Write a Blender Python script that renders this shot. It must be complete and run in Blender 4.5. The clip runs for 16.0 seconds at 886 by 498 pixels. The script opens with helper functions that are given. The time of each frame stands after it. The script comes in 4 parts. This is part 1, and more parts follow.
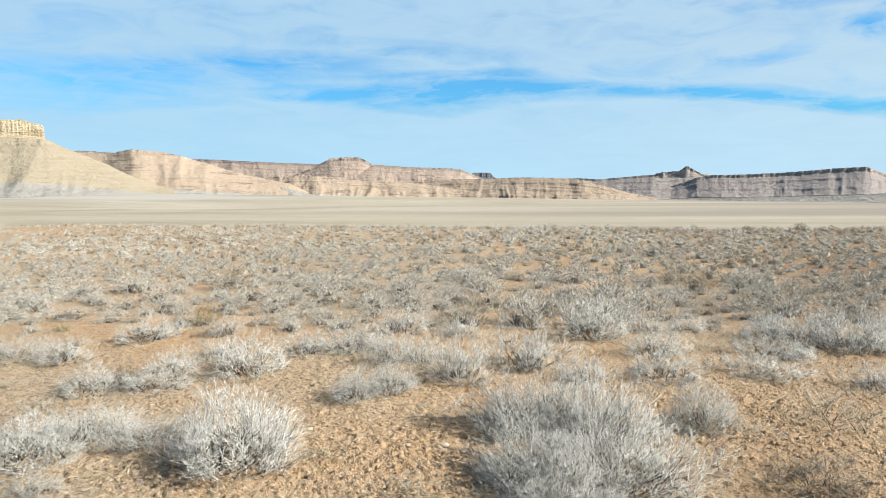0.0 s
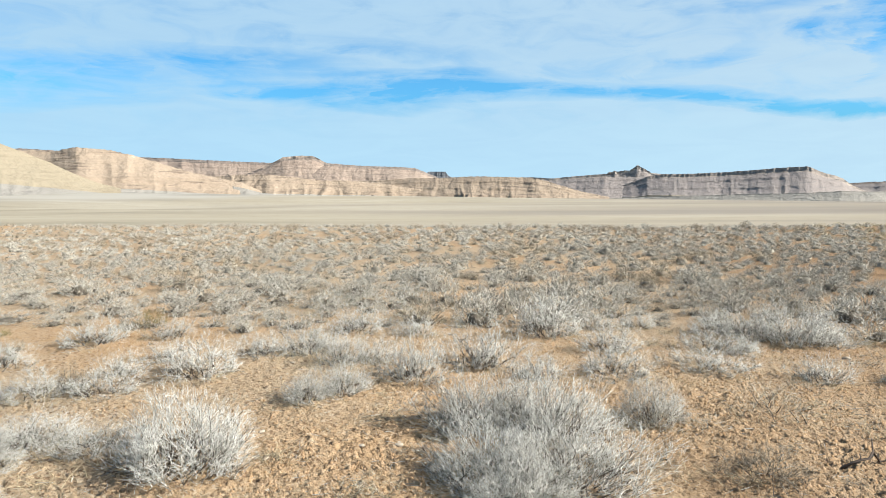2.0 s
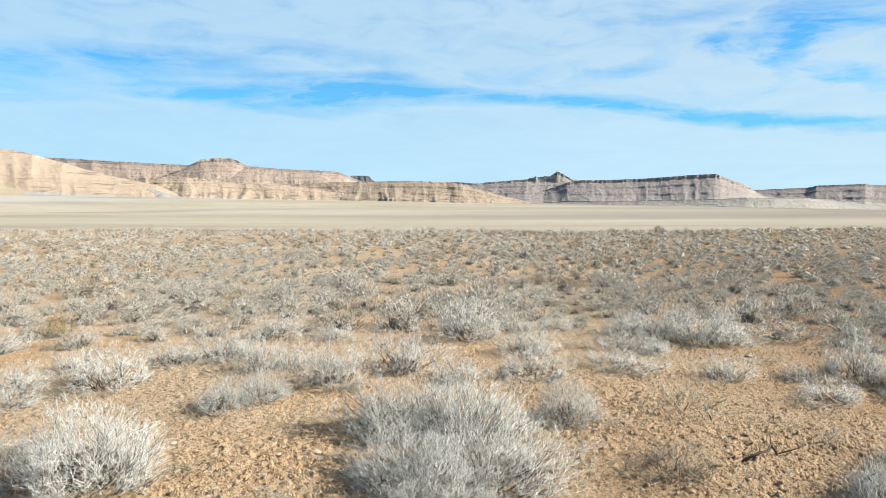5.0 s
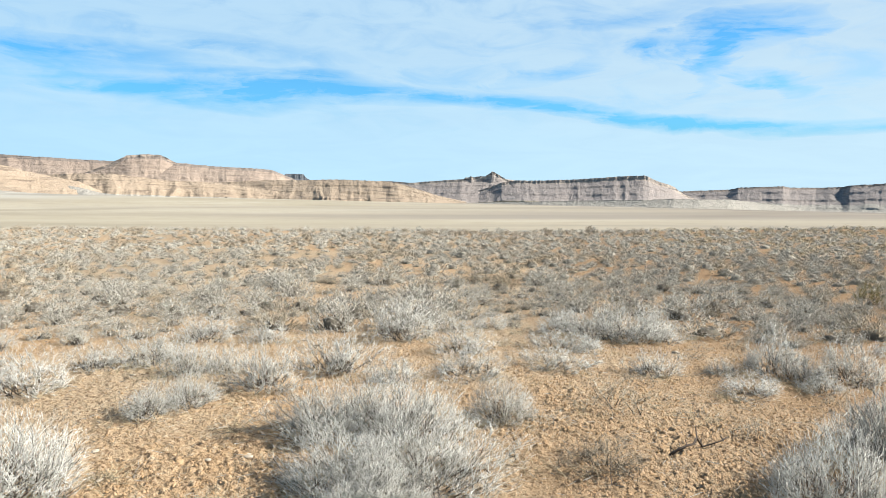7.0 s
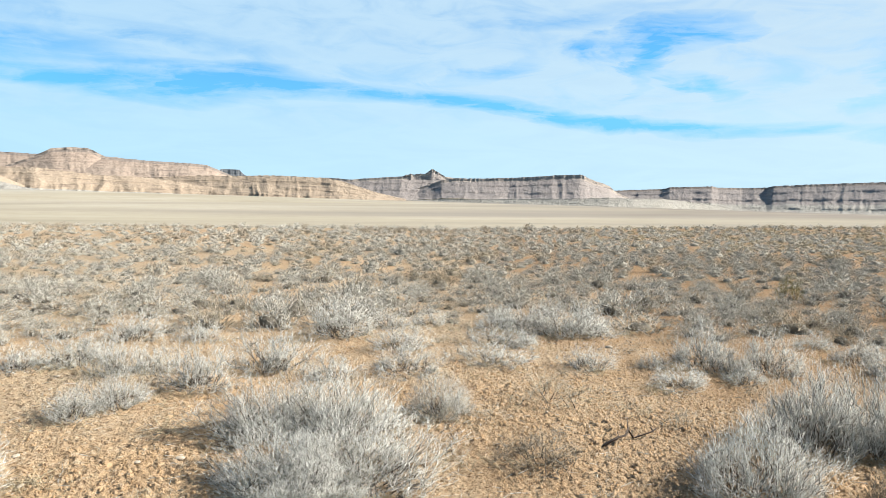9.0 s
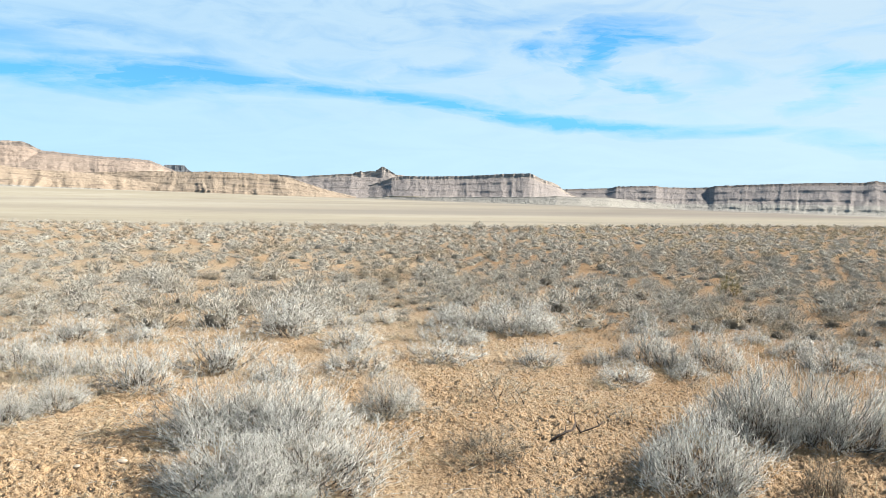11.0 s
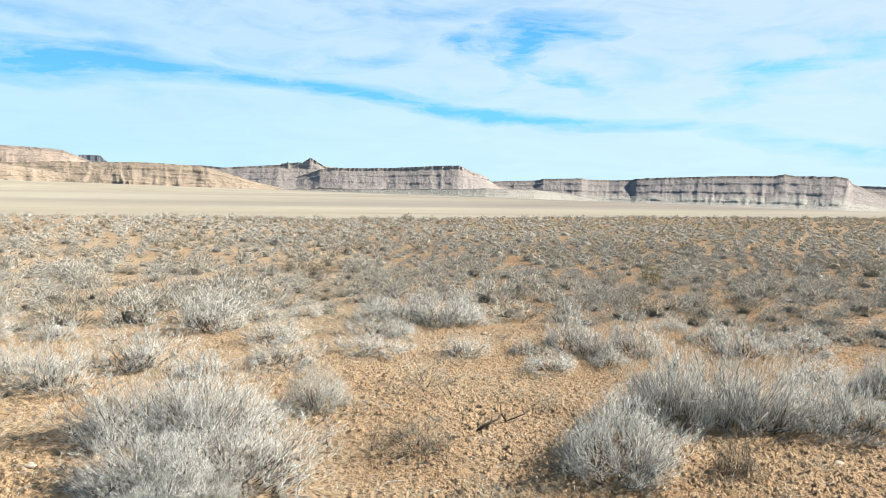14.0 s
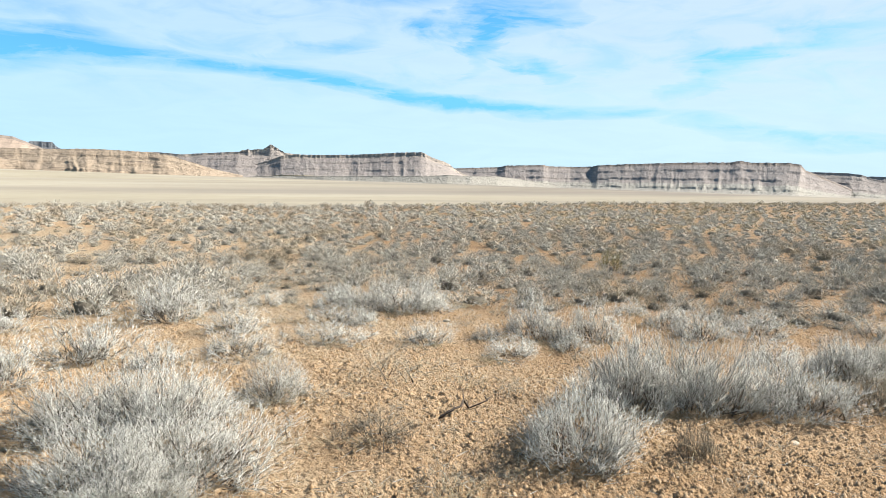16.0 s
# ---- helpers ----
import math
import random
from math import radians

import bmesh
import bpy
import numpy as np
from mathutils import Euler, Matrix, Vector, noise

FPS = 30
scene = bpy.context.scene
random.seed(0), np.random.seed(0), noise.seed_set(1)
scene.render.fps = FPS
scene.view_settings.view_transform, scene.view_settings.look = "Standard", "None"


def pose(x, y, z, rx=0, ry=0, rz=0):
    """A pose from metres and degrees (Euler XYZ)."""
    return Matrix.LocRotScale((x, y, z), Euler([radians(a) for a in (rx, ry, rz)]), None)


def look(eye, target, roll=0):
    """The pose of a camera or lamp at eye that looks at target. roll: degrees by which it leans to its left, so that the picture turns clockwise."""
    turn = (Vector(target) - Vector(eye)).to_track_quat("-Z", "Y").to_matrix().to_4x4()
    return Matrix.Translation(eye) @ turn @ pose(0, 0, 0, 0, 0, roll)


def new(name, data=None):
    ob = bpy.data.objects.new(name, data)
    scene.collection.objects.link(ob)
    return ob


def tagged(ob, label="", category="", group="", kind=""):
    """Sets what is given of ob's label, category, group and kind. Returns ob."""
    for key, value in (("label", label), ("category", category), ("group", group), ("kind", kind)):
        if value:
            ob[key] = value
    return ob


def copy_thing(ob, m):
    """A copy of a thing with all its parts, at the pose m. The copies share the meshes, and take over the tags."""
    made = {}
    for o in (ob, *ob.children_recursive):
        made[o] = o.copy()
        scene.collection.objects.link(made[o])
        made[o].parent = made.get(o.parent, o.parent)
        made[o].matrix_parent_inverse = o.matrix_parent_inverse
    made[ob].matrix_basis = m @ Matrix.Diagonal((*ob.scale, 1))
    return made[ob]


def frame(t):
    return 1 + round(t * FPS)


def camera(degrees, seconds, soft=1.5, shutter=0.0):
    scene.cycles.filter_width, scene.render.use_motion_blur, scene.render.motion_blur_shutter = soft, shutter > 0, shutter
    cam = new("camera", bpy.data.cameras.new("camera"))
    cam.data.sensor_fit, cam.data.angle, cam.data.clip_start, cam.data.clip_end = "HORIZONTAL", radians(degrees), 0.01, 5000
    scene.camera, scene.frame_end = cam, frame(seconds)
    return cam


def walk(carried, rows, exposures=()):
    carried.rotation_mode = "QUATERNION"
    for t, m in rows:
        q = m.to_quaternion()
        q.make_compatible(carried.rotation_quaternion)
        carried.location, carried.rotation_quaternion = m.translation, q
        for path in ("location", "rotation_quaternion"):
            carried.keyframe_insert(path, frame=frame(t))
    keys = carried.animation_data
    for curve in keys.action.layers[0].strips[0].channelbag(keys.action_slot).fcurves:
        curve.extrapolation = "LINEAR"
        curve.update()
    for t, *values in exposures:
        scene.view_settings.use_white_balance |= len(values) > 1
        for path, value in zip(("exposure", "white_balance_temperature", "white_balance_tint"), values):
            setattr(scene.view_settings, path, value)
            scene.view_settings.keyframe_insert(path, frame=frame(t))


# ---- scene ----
def aim(x, y, z, yaw, pitch, roll):
    """A camera at x, y, z that looks yaw degrees to the right of the y axis, pitch degrees up."""
    a, b = radians(yaw), radians(pitch)
    way = Vector((math.sin(a) * math.cos(b), math.cos(a) * math.cos(b), math.sin(b)))
    return look((x, y, z), Vector((x, y, z)) + way, roll)


# seconds, x, y, z, yaw, pitch, roll: a slow turn to the right on the spot
ROWS = (
    (0, 0.000, -0.000, 1.600, -18.85, -4.48, -0.57), (0.5, 0.004, 0.006, 1.598, -18.26, -4.70, -0.64),
    (1, 0.007, -0.001, 1.602, -17.40, -4.78, -0.63), (1.5, 0.008, 0.009, 1.602, -16.35, -4.71, -0.64),
    (2, 0.012, 0.008, 1.600, -15.25, -4.60, -0.61), (2.5, 0.021, 0.010, 1.599, -14.17, -4.49, -0.62),
    (3, 0.029, 0.008, 1.598, -13.12, -4.40, -0.67), (3.5, 0.036, 0.009, 1.598, -12.12, -4.37, -0.66),
    (4, 0.040, 0.005, 1.601, -11.14, -4.34, -0.54), (6.5, 0.045, 0.034, 1.598, -5.38, -4.31, 0.06),
    (7, 0.045, 0.033, 1.600, -3.91, -4.35, 0.14), (7.5, 0.049, 0.030, 1.598, -2.49, -4.39, 0.29),
    (8, 0.052, 0.030, 1.597, -1.15, -4.44, 0.41), (8.5, 0.054, 0.022, 1.596, -0.00, -4.48, 0.52),
    (9, 0.056, 0.027, 1.595, 0.98, -4.53, 0.61), (11.5, 0.057, 0.022, 1.593, 5.85, -4.67, 1.02),
    (12, 0.063, 0.018, 1.594, 6.64, -4.69, 1.06), (12.5, 0.061, 0.021, 1.594, 7.68, -4.77, 1.18),
    (13, 0.069, 0.019, 1.592, 8.67, -4.87, 1.16), (13.5, 0.073, 0.023, 1.595, 9.70, -5.01, 1.11),
    (14, 0.082, 0.030, 1.593, 10.71, -5.19, 1.11), (14.5, 0.093, 0.034, 1.591, 11.60, -5.43, 1.11),
    (15, 0.098, 0.060, 1.587, 12.46, -5.71, 1.13), (15.5, 0.104, 0.078, 1.585, 13.15, -5.97, 1.10),
    (16, 0.108, 0.084, 1.584, 13.71, -6.19, 1.01))
cam = camera(63.94, 16.0, soft=0.5)
walk(cam, [(t, aim(*row)) for t, *row in ROWS], exposures=((0.0, 1.05, 6420, 10), (3.5, 1.10, 6440, 10), (7.0, 1.18, 6490, 10), (9.0, 1.22, 6510, 10), (12.5, 1.27, 6540, 10), (16.0, 1.30, 6580, 10)))

# ---- daylight ----
SUN_AZ, SUN_EL = 84.0, 32.0
sun = new("sun", bpy.data.lights.new("sun", "SUN"))
sun.data.energy, sun.data.angle, sun.data.color = 5.0, radians(0.55), (1.0, 0.95, 0.87)
a, b = radians(SUN_AZ), radians(SUN_EL)
sun.matrix_world = look((0, 0, 0), (-math.sin(a) * math.cos(b), -math.cos(a) * math.cos(b), -math.sin(b)))


class Nodes:
    """A short way to write node trees."""

    def __init__(self, tree):
        self.tree, self.nodes, self.links = tree, tree.nodes, tree.links
        self.nodes.clear()

    def add(self, kind, inputs=()):
        node = self.nodes.new(kind)
        for key, value in dict(inputs).items():
            if isinstance(value, bpy.types.NodeSocket):
                self.links.new(value, node.inputs[key])
            else:
                node.inputs[key].default_value = value
        return node

    def math(self, op, a, b=0.0, clamp=False):
        n = self.add("ShaderNodeMath", {0: a, 1: b})
        n.operation, n.use_clamp = op, clamp
        return n.outputs[0]

    def mix(self, fac, a, b, blend="MIX"):
        n = self.add("ShaderNodeMix")
        n.data_type, n.blend_type = "RGBA", blend
        for i, v in ((0, fac), (6, a), (7, b)):
            if isinstance(v, bpy.types.NodeSocket):
                self.links.new(v, n.inputs[i])
            else:
                n.inputs[i].default_value = v if i == 0 else (*v[:3], 1)
        return n.outputs[2]

    def noise(self, vector, scale, detail=4, rough=0.55, distort=0.0):
        return self.add("ShaderNodeTexNoise", {"Vector": vector, "Scale": scale, "Detail": detail, "Roughness": rough, "Distortion": distort}).outputs["Fac"]

    def spread(self, value, lo, hi, a=0.0, b=1.0, smooth=True):
        n = self.add("ShaderNodeMapRange", {0: value, 1: lo, 2: hi, 3: a, 4: b})
        n.interpolation_type = "SMOOTHSTEP" if smooth else "LINEAR"
        return n.outputs[0]

    def scaled(self, vector, xyz, shift=(0, 0, 0)):
        return self.add("ShaderNodeMapping", {"Vector": vector, "Scale": xyz, "Location": shift}).outputs[0]


def sky():
    world = bpy.data.worlds.new("sky")
    scene.world, world.use_nodes = world, True
    n = Nodes(world.node_tree)
    air = n.add("ShaderNodeTexSky")
    air.sky_type, air.sun_disc, air.sun_elevation, air.sun_rotation = "NISHITA", False, radians(SUN_EL), radians(SUN_AZ)
    air.altitude, air.air_density, air.dust_density, air.ozone_density = 1400, 1.0, 0.6, 2.0
    blue = air.outputs[0]
    way = n.add("ShaderNodeTexCoord").outputs["Generated"]
    xyz = n.add("ShaderNodeSeparateXYZ", {0: way})
    az = n.math("MULTIPLY", n.math("ARCTAN2", xyz.outputs[0], xyz.outputs[1]), 180 / math.pi)
    el = n.math("MULTIPLY", n.math("ARCSINE", xyz.outputs[2]), 180 / math.pi)
    flat = n.add("ShaderNodeCombineXYZ", {0: az, 1: el, 2: 0.0}).outputs[0]
    # wisps: the sheet of cirrus is drawn out sideways
    drawn = n.scaled(flat, (0.055, 0.22, 1), (3.1, 0.4, 0))
    w1 = n.noise(drawn, 1.0, 3, 0.5, 0.6)
    w2 = n.noise(n.scaled(flat, (0.16, 0.5, 1), (7.7, 2.0, 0)), 1.0, 5, 0.6, 0.8)
    bend = n.add("ShaderNodeCombineXYZ", {0: n.spread(w2, 0.2, 0.8, -3.0, 3.0, False), 1: n.spread(w1, 0.2, 0.8, -0.9, 0.9, False), 2: 0.0}).outputs[0]
    bent = n.add("ShaderNodeVectorMath", {0: flat, 1: bend}).outputs[0]
    # gaps of clear sky: azimuth, elevation, half length, half height, tilt, clearness
    gaps = ((-47, 7.8, 13, 2.3, 0, 0.75), (-33, 9.8, 12, 1.6, 2, 0.7), (-24, 7.6, 11, 1.2, -3, 0.9), (-14, 8.3, 12, 1.3, -4, 1.0),
            (-2, 7.6, 9, 0.9, -5, 0.7), (8, 6.6, 8, 1.0, -10, 0.75), (15, 5.3, 8, 0.9, -8, 0.7), (23, 4.8, 8, 0.8, -2, 0.65),
            (36, 3.4, 9, 0.9, -8, 0.5), (45, 2.6, 8, 0.8, -6, 0.28), (17.5, 11.6, 7, 1.7, 6, 1.0), (16.5, 9.7, 2.6, 1.5, 60, 0.7),
            (20.5, 7.9, 3.5, 0.7, -12, 0.7), (34, 7.6, 5, 1.2, 25, 0.5), (39, 9.2, 9, 1.0, 8, 0.45), (4, 9.6, 5, 0.6, 8, 0.45),
            (-19, 11.3, 9, 0.9, -8, 0.4), (9, 13.4, 9, 0.9, 0, 0.35))
    clear = 0.0
    for ga, ge, length, height, tilt, much in gaps:
        m = n.add("ShaderNodeMapping")
        m.vector_type = "TEXTURE"
        n.links.new(bent, m.inputs[0])
        m.inputs["Location"].default_value, m.inputs["Scale"].default_value = (ga, ge, 0), (length, height, 1)
        m.inputs["Rotation"].default_value = (0, 0, radians(tilt))
        ball = n.add("ShaderNodeTexGradient", {0: m.outputs[0]})
        ball.gradient_type = "SPHERICAL"
        g = ball.outputs["Fac"]
        clear = n.math("ADD", clear, n.math("MULTIPLY", n.math("POWER", g, 0.7), much * 1.25))
    fine = n.noise(n.scaled(flat, (0.10, 0.55, 1), (1.3, 5.0, 0)), 1.0, 6, 0.62, 1.2)
    clear = n.math("MULTIPLY", clear, n.spread(fine, 0.25, 0.7, 0.45, 1.15))
    shred = n.noise(n.scaled(bent, (0.22, 0.9, 1), (4.4, 1.0, 0)), 1.0, 5, 0.6, 0.5)
    clear = n.math("MULTIPLY", clear, n.spread(shred, 0.3, 0.62, 0.55, 1.15))
    thin = n.math("MULTIPLY", n.spread(w2, 0.42, 0.75), 0.34)
    thin = n.math("MULTIPLY", thin, n.spread(el, 3, 9))
    clear = n.math("ADD", clear, thin, True)
    # higher up the sheet breaks up
    clear = n.math("ADD", clear, n.spread(el, 15, 34, 0.0, 0.9), True)
    cover = n.math("SUBTRACT", 1.0, clear, True)
    white = n.mix(n.spread(el, 0, 14), CLOUD_LOW, CLOUD_HIGH)
    white = n.mix(n.spread(fine, 0.3, 0.75, 0.0, 0.22), white, CLOUD_SHADE)
    # the sheet is brighter towards the sun
    white = n.mix(1.0, white, n.add("ShaderNodeCombineColor", {k: n.spread(az, -50, 50, lo, hi) for k, lo, hi in ((0, 0.72, 0.90), (1, 0.875, 0.93), (2, 0.99, 0.96))}).outputs[0], "MULTIPLY")
    tone = n.mix(1.0, blue, (SKY_GAIN[0], SKY_GAIN[1], SKY_GAIN[2]), "MULTIPLY")
    tone = n.mix(n.spread(az, 0, 50, 0.0, 0.15), tone, (0.0, 0.0, 0.0))
    tone = n.mix(n.spread(el, 0, 9, 0.45, 0.0), tone, (0.0, 0.0, 0.0))
    tone = n.mix(n.spread(el, 14, 40, 0.0, 0.5), tone, (0.0, 0.0, 0.0))
    colour = n.mix(cover, tone, white)
    out = n.add("ShaderNodeBackground", {"Color": colour, "Strength": 0.05})
    n.links.new(out.outputs[0], n.add("ShaderNodeOutputWorld").inputs[0])


# radiance of the thin cloud sheet (times the strength 0.05), and the clear sky's balance
CLOUD_LOW, CLOUD_HIGH, CLOUD_SHADE = (6.3, 8.35, 9.3), (5.85, 7.4, 8.5), (4.5, 6.4, 8.2)
SKY_GAIN = (0.55, 1.32, 1.65)
sky()


# ---- materials ----
def material(name):
    m = bpy.data.materials.new(name)
    m.use_nodes = True
    return m, Nodes(m.node_tree)


def finish(n, colour, rough=0.9, bump=None, strength=0.4, distance=0.01, gloss=0.2):
    shader = n.add("ShaderNodeBsdfPrincipled", {"Base Color": colour, "Roughness": rough, "Specular IOR Level": gloss})
    if bump is not None:
        b = n.add("ShaderNodeBump", {"Height": bump, "Strength": strength, "Distance": distance})
        n.links.new(b.outputs[0], shader.inputs["Normal"])
    n.links.new(shader.outputs[0], n.add("ShaderNodeOutputMaterial").inputs[0])


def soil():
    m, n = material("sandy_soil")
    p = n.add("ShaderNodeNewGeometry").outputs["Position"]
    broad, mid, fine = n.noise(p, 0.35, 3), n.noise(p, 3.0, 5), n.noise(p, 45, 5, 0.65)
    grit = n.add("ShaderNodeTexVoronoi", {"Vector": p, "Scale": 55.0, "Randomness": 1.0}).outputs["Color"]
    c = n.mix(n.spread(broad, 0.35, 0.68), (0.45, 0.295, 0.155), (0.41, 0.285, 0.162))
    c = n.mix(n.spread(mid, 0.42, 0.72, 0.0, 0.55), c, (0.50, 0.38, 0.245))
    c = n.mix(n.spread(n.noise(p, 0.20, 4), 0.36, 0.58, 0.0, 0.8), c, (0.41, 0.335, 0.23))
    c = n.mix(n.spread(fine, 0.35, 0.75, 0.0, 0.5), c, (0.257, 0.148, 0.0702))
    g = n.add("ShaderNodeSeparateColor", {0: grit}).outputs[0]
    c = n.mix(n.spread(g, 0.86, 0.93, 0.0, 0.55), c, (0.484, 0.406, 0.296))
    # dark specks painted in for the small shadows between clods
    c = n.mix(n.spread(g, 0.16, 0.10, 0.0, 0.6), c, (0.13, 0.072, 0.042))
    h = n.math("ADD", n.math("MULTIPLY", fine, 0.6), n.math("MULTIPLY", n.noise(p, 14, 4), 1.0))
    # patches of redder soil, darkened towards the east for shade between backlit clods
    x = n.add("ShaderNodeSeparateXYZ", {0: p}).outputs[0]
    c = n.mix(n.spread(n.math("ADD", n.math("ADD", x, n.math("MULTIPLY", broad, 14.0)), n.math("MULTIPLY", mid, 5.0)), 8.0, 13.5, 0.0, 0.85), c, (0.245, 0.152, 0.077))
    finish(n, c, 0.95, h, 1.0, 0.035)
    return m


def plain():
    m, n = material("pale_plain")
    p = n.add("ShaderNodeNewGeometry").outputs["Position"]
    long = n.noise(n.scaled(p, (0.0016, 0.005, 0.01)), 1.0, 4, 0.5, 0.8)
    patch = n.noise(n.scaled(p, (0.0035, 0.006, 0.01)), 1.0, 5, 0.55, 0.6)
    speck = n.noise(p, 0.12, 6, 0.7)
    c = n.mix(n.spread(long, 0.34, 0.66), (0.35, 0.305, 0.218), (0.41, 0.365, 0.278))
    c = n.mix(n.spread(patch, 0.50, 0.66, 0.0, 0.75), c, (0.455, 0.41, 0.32))
    c = n.mix(n.spread(patch, 0.47, 0.36, 0.0, 0.6), c, (0.225, 0.20, 0.142))
    c = n.mix(n.spread(speck, 0.4, 0.75, 0.0, 0.3), c, (0.22, 0.19, 0.135))
    # long pale pans and dark washes drawn out across the plain
    streak = n.noise(n.scaled(p, (0.0011, 0.011, 0.01), (2.3, 0.7, 0)), 1.0, 4, 0.55, 0.4)
    c = n.mix(n.spread(streak, 0.52, 0.70, 0.0, 0.5), c, (0.50, 0.46, 0.375))
    c = n.mix(n.spread(streak, 0.42, 0.30, 0.0, 0.22), c, (0.20, 0.18, 0.14))
    # ashy ground under the western hills
    far = n.add("ShaderNodeSeparateXYZ", {0: p})
    west = n.math("MULTIPLY", n.spread(far.outputs[0], -250, -420), n.spread(n.math("ADD", n.math("MULTIPLY", far.outputs[0], -0.7), far.outputs[1]), 620, 900))
    c = n.mix(n.math("MULTIPLY", west, 0.7), c, n.mix(n.spread(patch, 0.42, 0.6), (0.285, 0.275, 0.245), (0.40, 0.385, 0.34)))
    # towards the east the grass gives way to greyer scrub
    x = n.add("ShaderNodeSeparateXYZ", {0: p}).outputs[0]
    east = n.math("ADD", x, n.math("MULTIPLY", n.math("SUBTRACT", long, 0.5), 1800.0))
    c = n.mix(n.spread(east, -150, 300, 0.0, 0.9), c, n.mix(n.spread(patch, 0.4, 0.62), (0.18, 0.152, 0.122), (0.25, 0.218, 0.18)))
    finish(n, c, 0.95)
    return m


def rock(name, tones, dark=(0.115, 0.09, 0.078), dark_much=0.5, band=0.05, mottle=0.35):
    """Layered rock: tones of the beds by true height, softened by scree on the slopes; where the face is sheer, bare
    rock with dark patches painted for shaded hollows.
    """
    m, n = material(name)
    geo = n.add("ShaderNodeNewGeometry")
    p = geo.outputs["Position"]
    z = n.add("ShaderNodeSeparateXYZ", {0: p}).outputs[2]
    h = n.math("ADD", n.math("MULTIPLY", z, band), n.math("MULTIPLY", n.noise(p, 0.006, 4), 1.2))
    layer = n.add("ShaderNodeTexNoise", {"Scale": 1.0, "Detail": 5.0, "Roughness": 0.65})
    layer.noise_dimensions = "1D"
    n.links.new(h, layer.inputs["W"])
    layers = layer.outputs["Fac"]
    ramp = n.add("ShaderNodeValToRGB", {0: n.spread(layers, 0.28, 0.72, smooth=False)})
    e = ramp.color_ramp.elements
    while len(e) < len(tones):
        e.new(0.5)
    for i, tone in enumerate(tones):
        e[i].position, e[i].color = i / (len(tones) - 1), (*tone, 1)
    mean = tuple(sum(t[k] for t in tones) / len(tones) for k in range(3))
    scree = n.mix(n.spread(n.noise(p, 0.012, 5, 0.6), 0.35, 0.65, 0.15, 0.75), ramp.outputs[0], mean)
    speck = n.noise(p, 0.07, 6, 0.75)
    scree = n.mix(n.spread(speck, 0.52, 0.70, 0.0, mottle), scree, tuple(v * 0.62 for v in mean))
    scree = n.mix(n.spread(speck, 0.45, 0.32, 0.0, mottle), scree, tuple(min(0.7, v * 1.3) for v in mean))
    # broken dark lines along the level of the beds here and there
    dots = n.noise(n.scaled(p, (0.016, 0.016, 0.24)), 1.0, 5, 0.65)
    scree = n.mix(n.spread(dots, 0.56, 0.66, 0.0, dark_much), scree, dark)
    # dark on the sheer rock stands in for shade in its alcoves
    bare = n.mix(n.spread(n.noise(n.scaled(p, (0.022, 0.022, 0.10)), 1.0, 5, 0.65), 0.44, 0.58, 0.0, dark_much), tuple(min(0.7, v * 1.12) for v in tones[-1]), dark)
    up = n.add("ShaderNodeSeparateXYZ", {0: geo.outputs["Normal"]}).outputs[2]
    c = n.mix(n.spread(up, 0.66, 0.42), scree, bare)
    finish(n, c, 0.95, n.math("ADD", n.noise(p, 0.05, 8, 0.7), n.math("MULTIPLY", layers, 0.5)), 0.8, 8.0)
    return m


def twig_stuff(name, pale, mid, deep):
    m, n = material(name)
    geo = n.add("ShaderNodeNewGeometry")
    one = n.add("ShaderNodeObjectInfo").outputs["Random"]
    c = n.mix(geo.outputs["Random Per Island"], mid, pale)
    c = n.mix(n.math("MULTIPLY", one, 0.3), c, deep)
    spot = n.noise(geo.outputs["Position"], 9, 3)
    c = n.mix(n.spread(spot, 0.45, 0.7, 0.0, 0.35), c, deep)
    finish(n, c, 0.85, gloss=0.15)
    return m


def stone_stuff(name, a, b, scale=30):
    m, n = material(name)
    geo = n.add("ShaderNodeNewGeometry")
    c = n.mix(geo.outputs["Random Per Island"], a, b)
    f = n.noise(geo.outputs["Position"], scale, 5, 0.65)
    c = n.mix(n.spread(f, 0.4, 0.7, 0.0, 0.45), c, tuple(v * 0.6 for v in a))
    finish(n, c, 0.92, f, 0.5, 0.006)
    return m


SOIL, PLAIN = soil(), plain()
TAN_ROCK = rock("tan_sandstone", ((0.282, 0.225, 0.163), (0.337, 0.272, 0.205), (0.302, 0.236, 0.171), (0.368, 0.303, 0.238)), (0.102, 0.077, 0.063), 0.6)
PINK_ROCK = rock("pink_sandstone", ((0.290, 0.225, 0.181), (0.336, 0.269, 0.214), (0.302, 0.235, 0.189), (0.370, 0.307, 0.248)), (0.143, 0.109, 0.088), 0.55)
BROWN_CAP = rock("brown_caprock", ((0.17, 0.145, 0.128), (0.235, 0.195, 0.165), (0.30, 0.245, 0.20)), (0.075, 0.075, 0.076), 0.75)
CLIFF = rock("cliff_sandstone", ((0.264, 0.228, 0.200), (0.320, 0.272, 0.232), (0.368, 0.320, 0.268)), (0.092, 0.088, 0.092), 0.85)
BUTTE_CAP = rock("butte_sandstone", ((0.290, 0.238, 0.150), (0.352, 0.290, 0.189), (0.378, 0.317, 0.216)), (0.176, 0.132, 0.079), 0.5)
# far slopes: dark tone lifted and cooled, as haze would tint shade
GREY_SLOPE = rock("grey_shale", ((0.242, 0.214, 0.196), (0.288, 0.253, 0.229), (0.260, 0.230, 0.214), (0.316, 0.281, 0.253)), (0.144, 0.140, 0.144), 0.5)
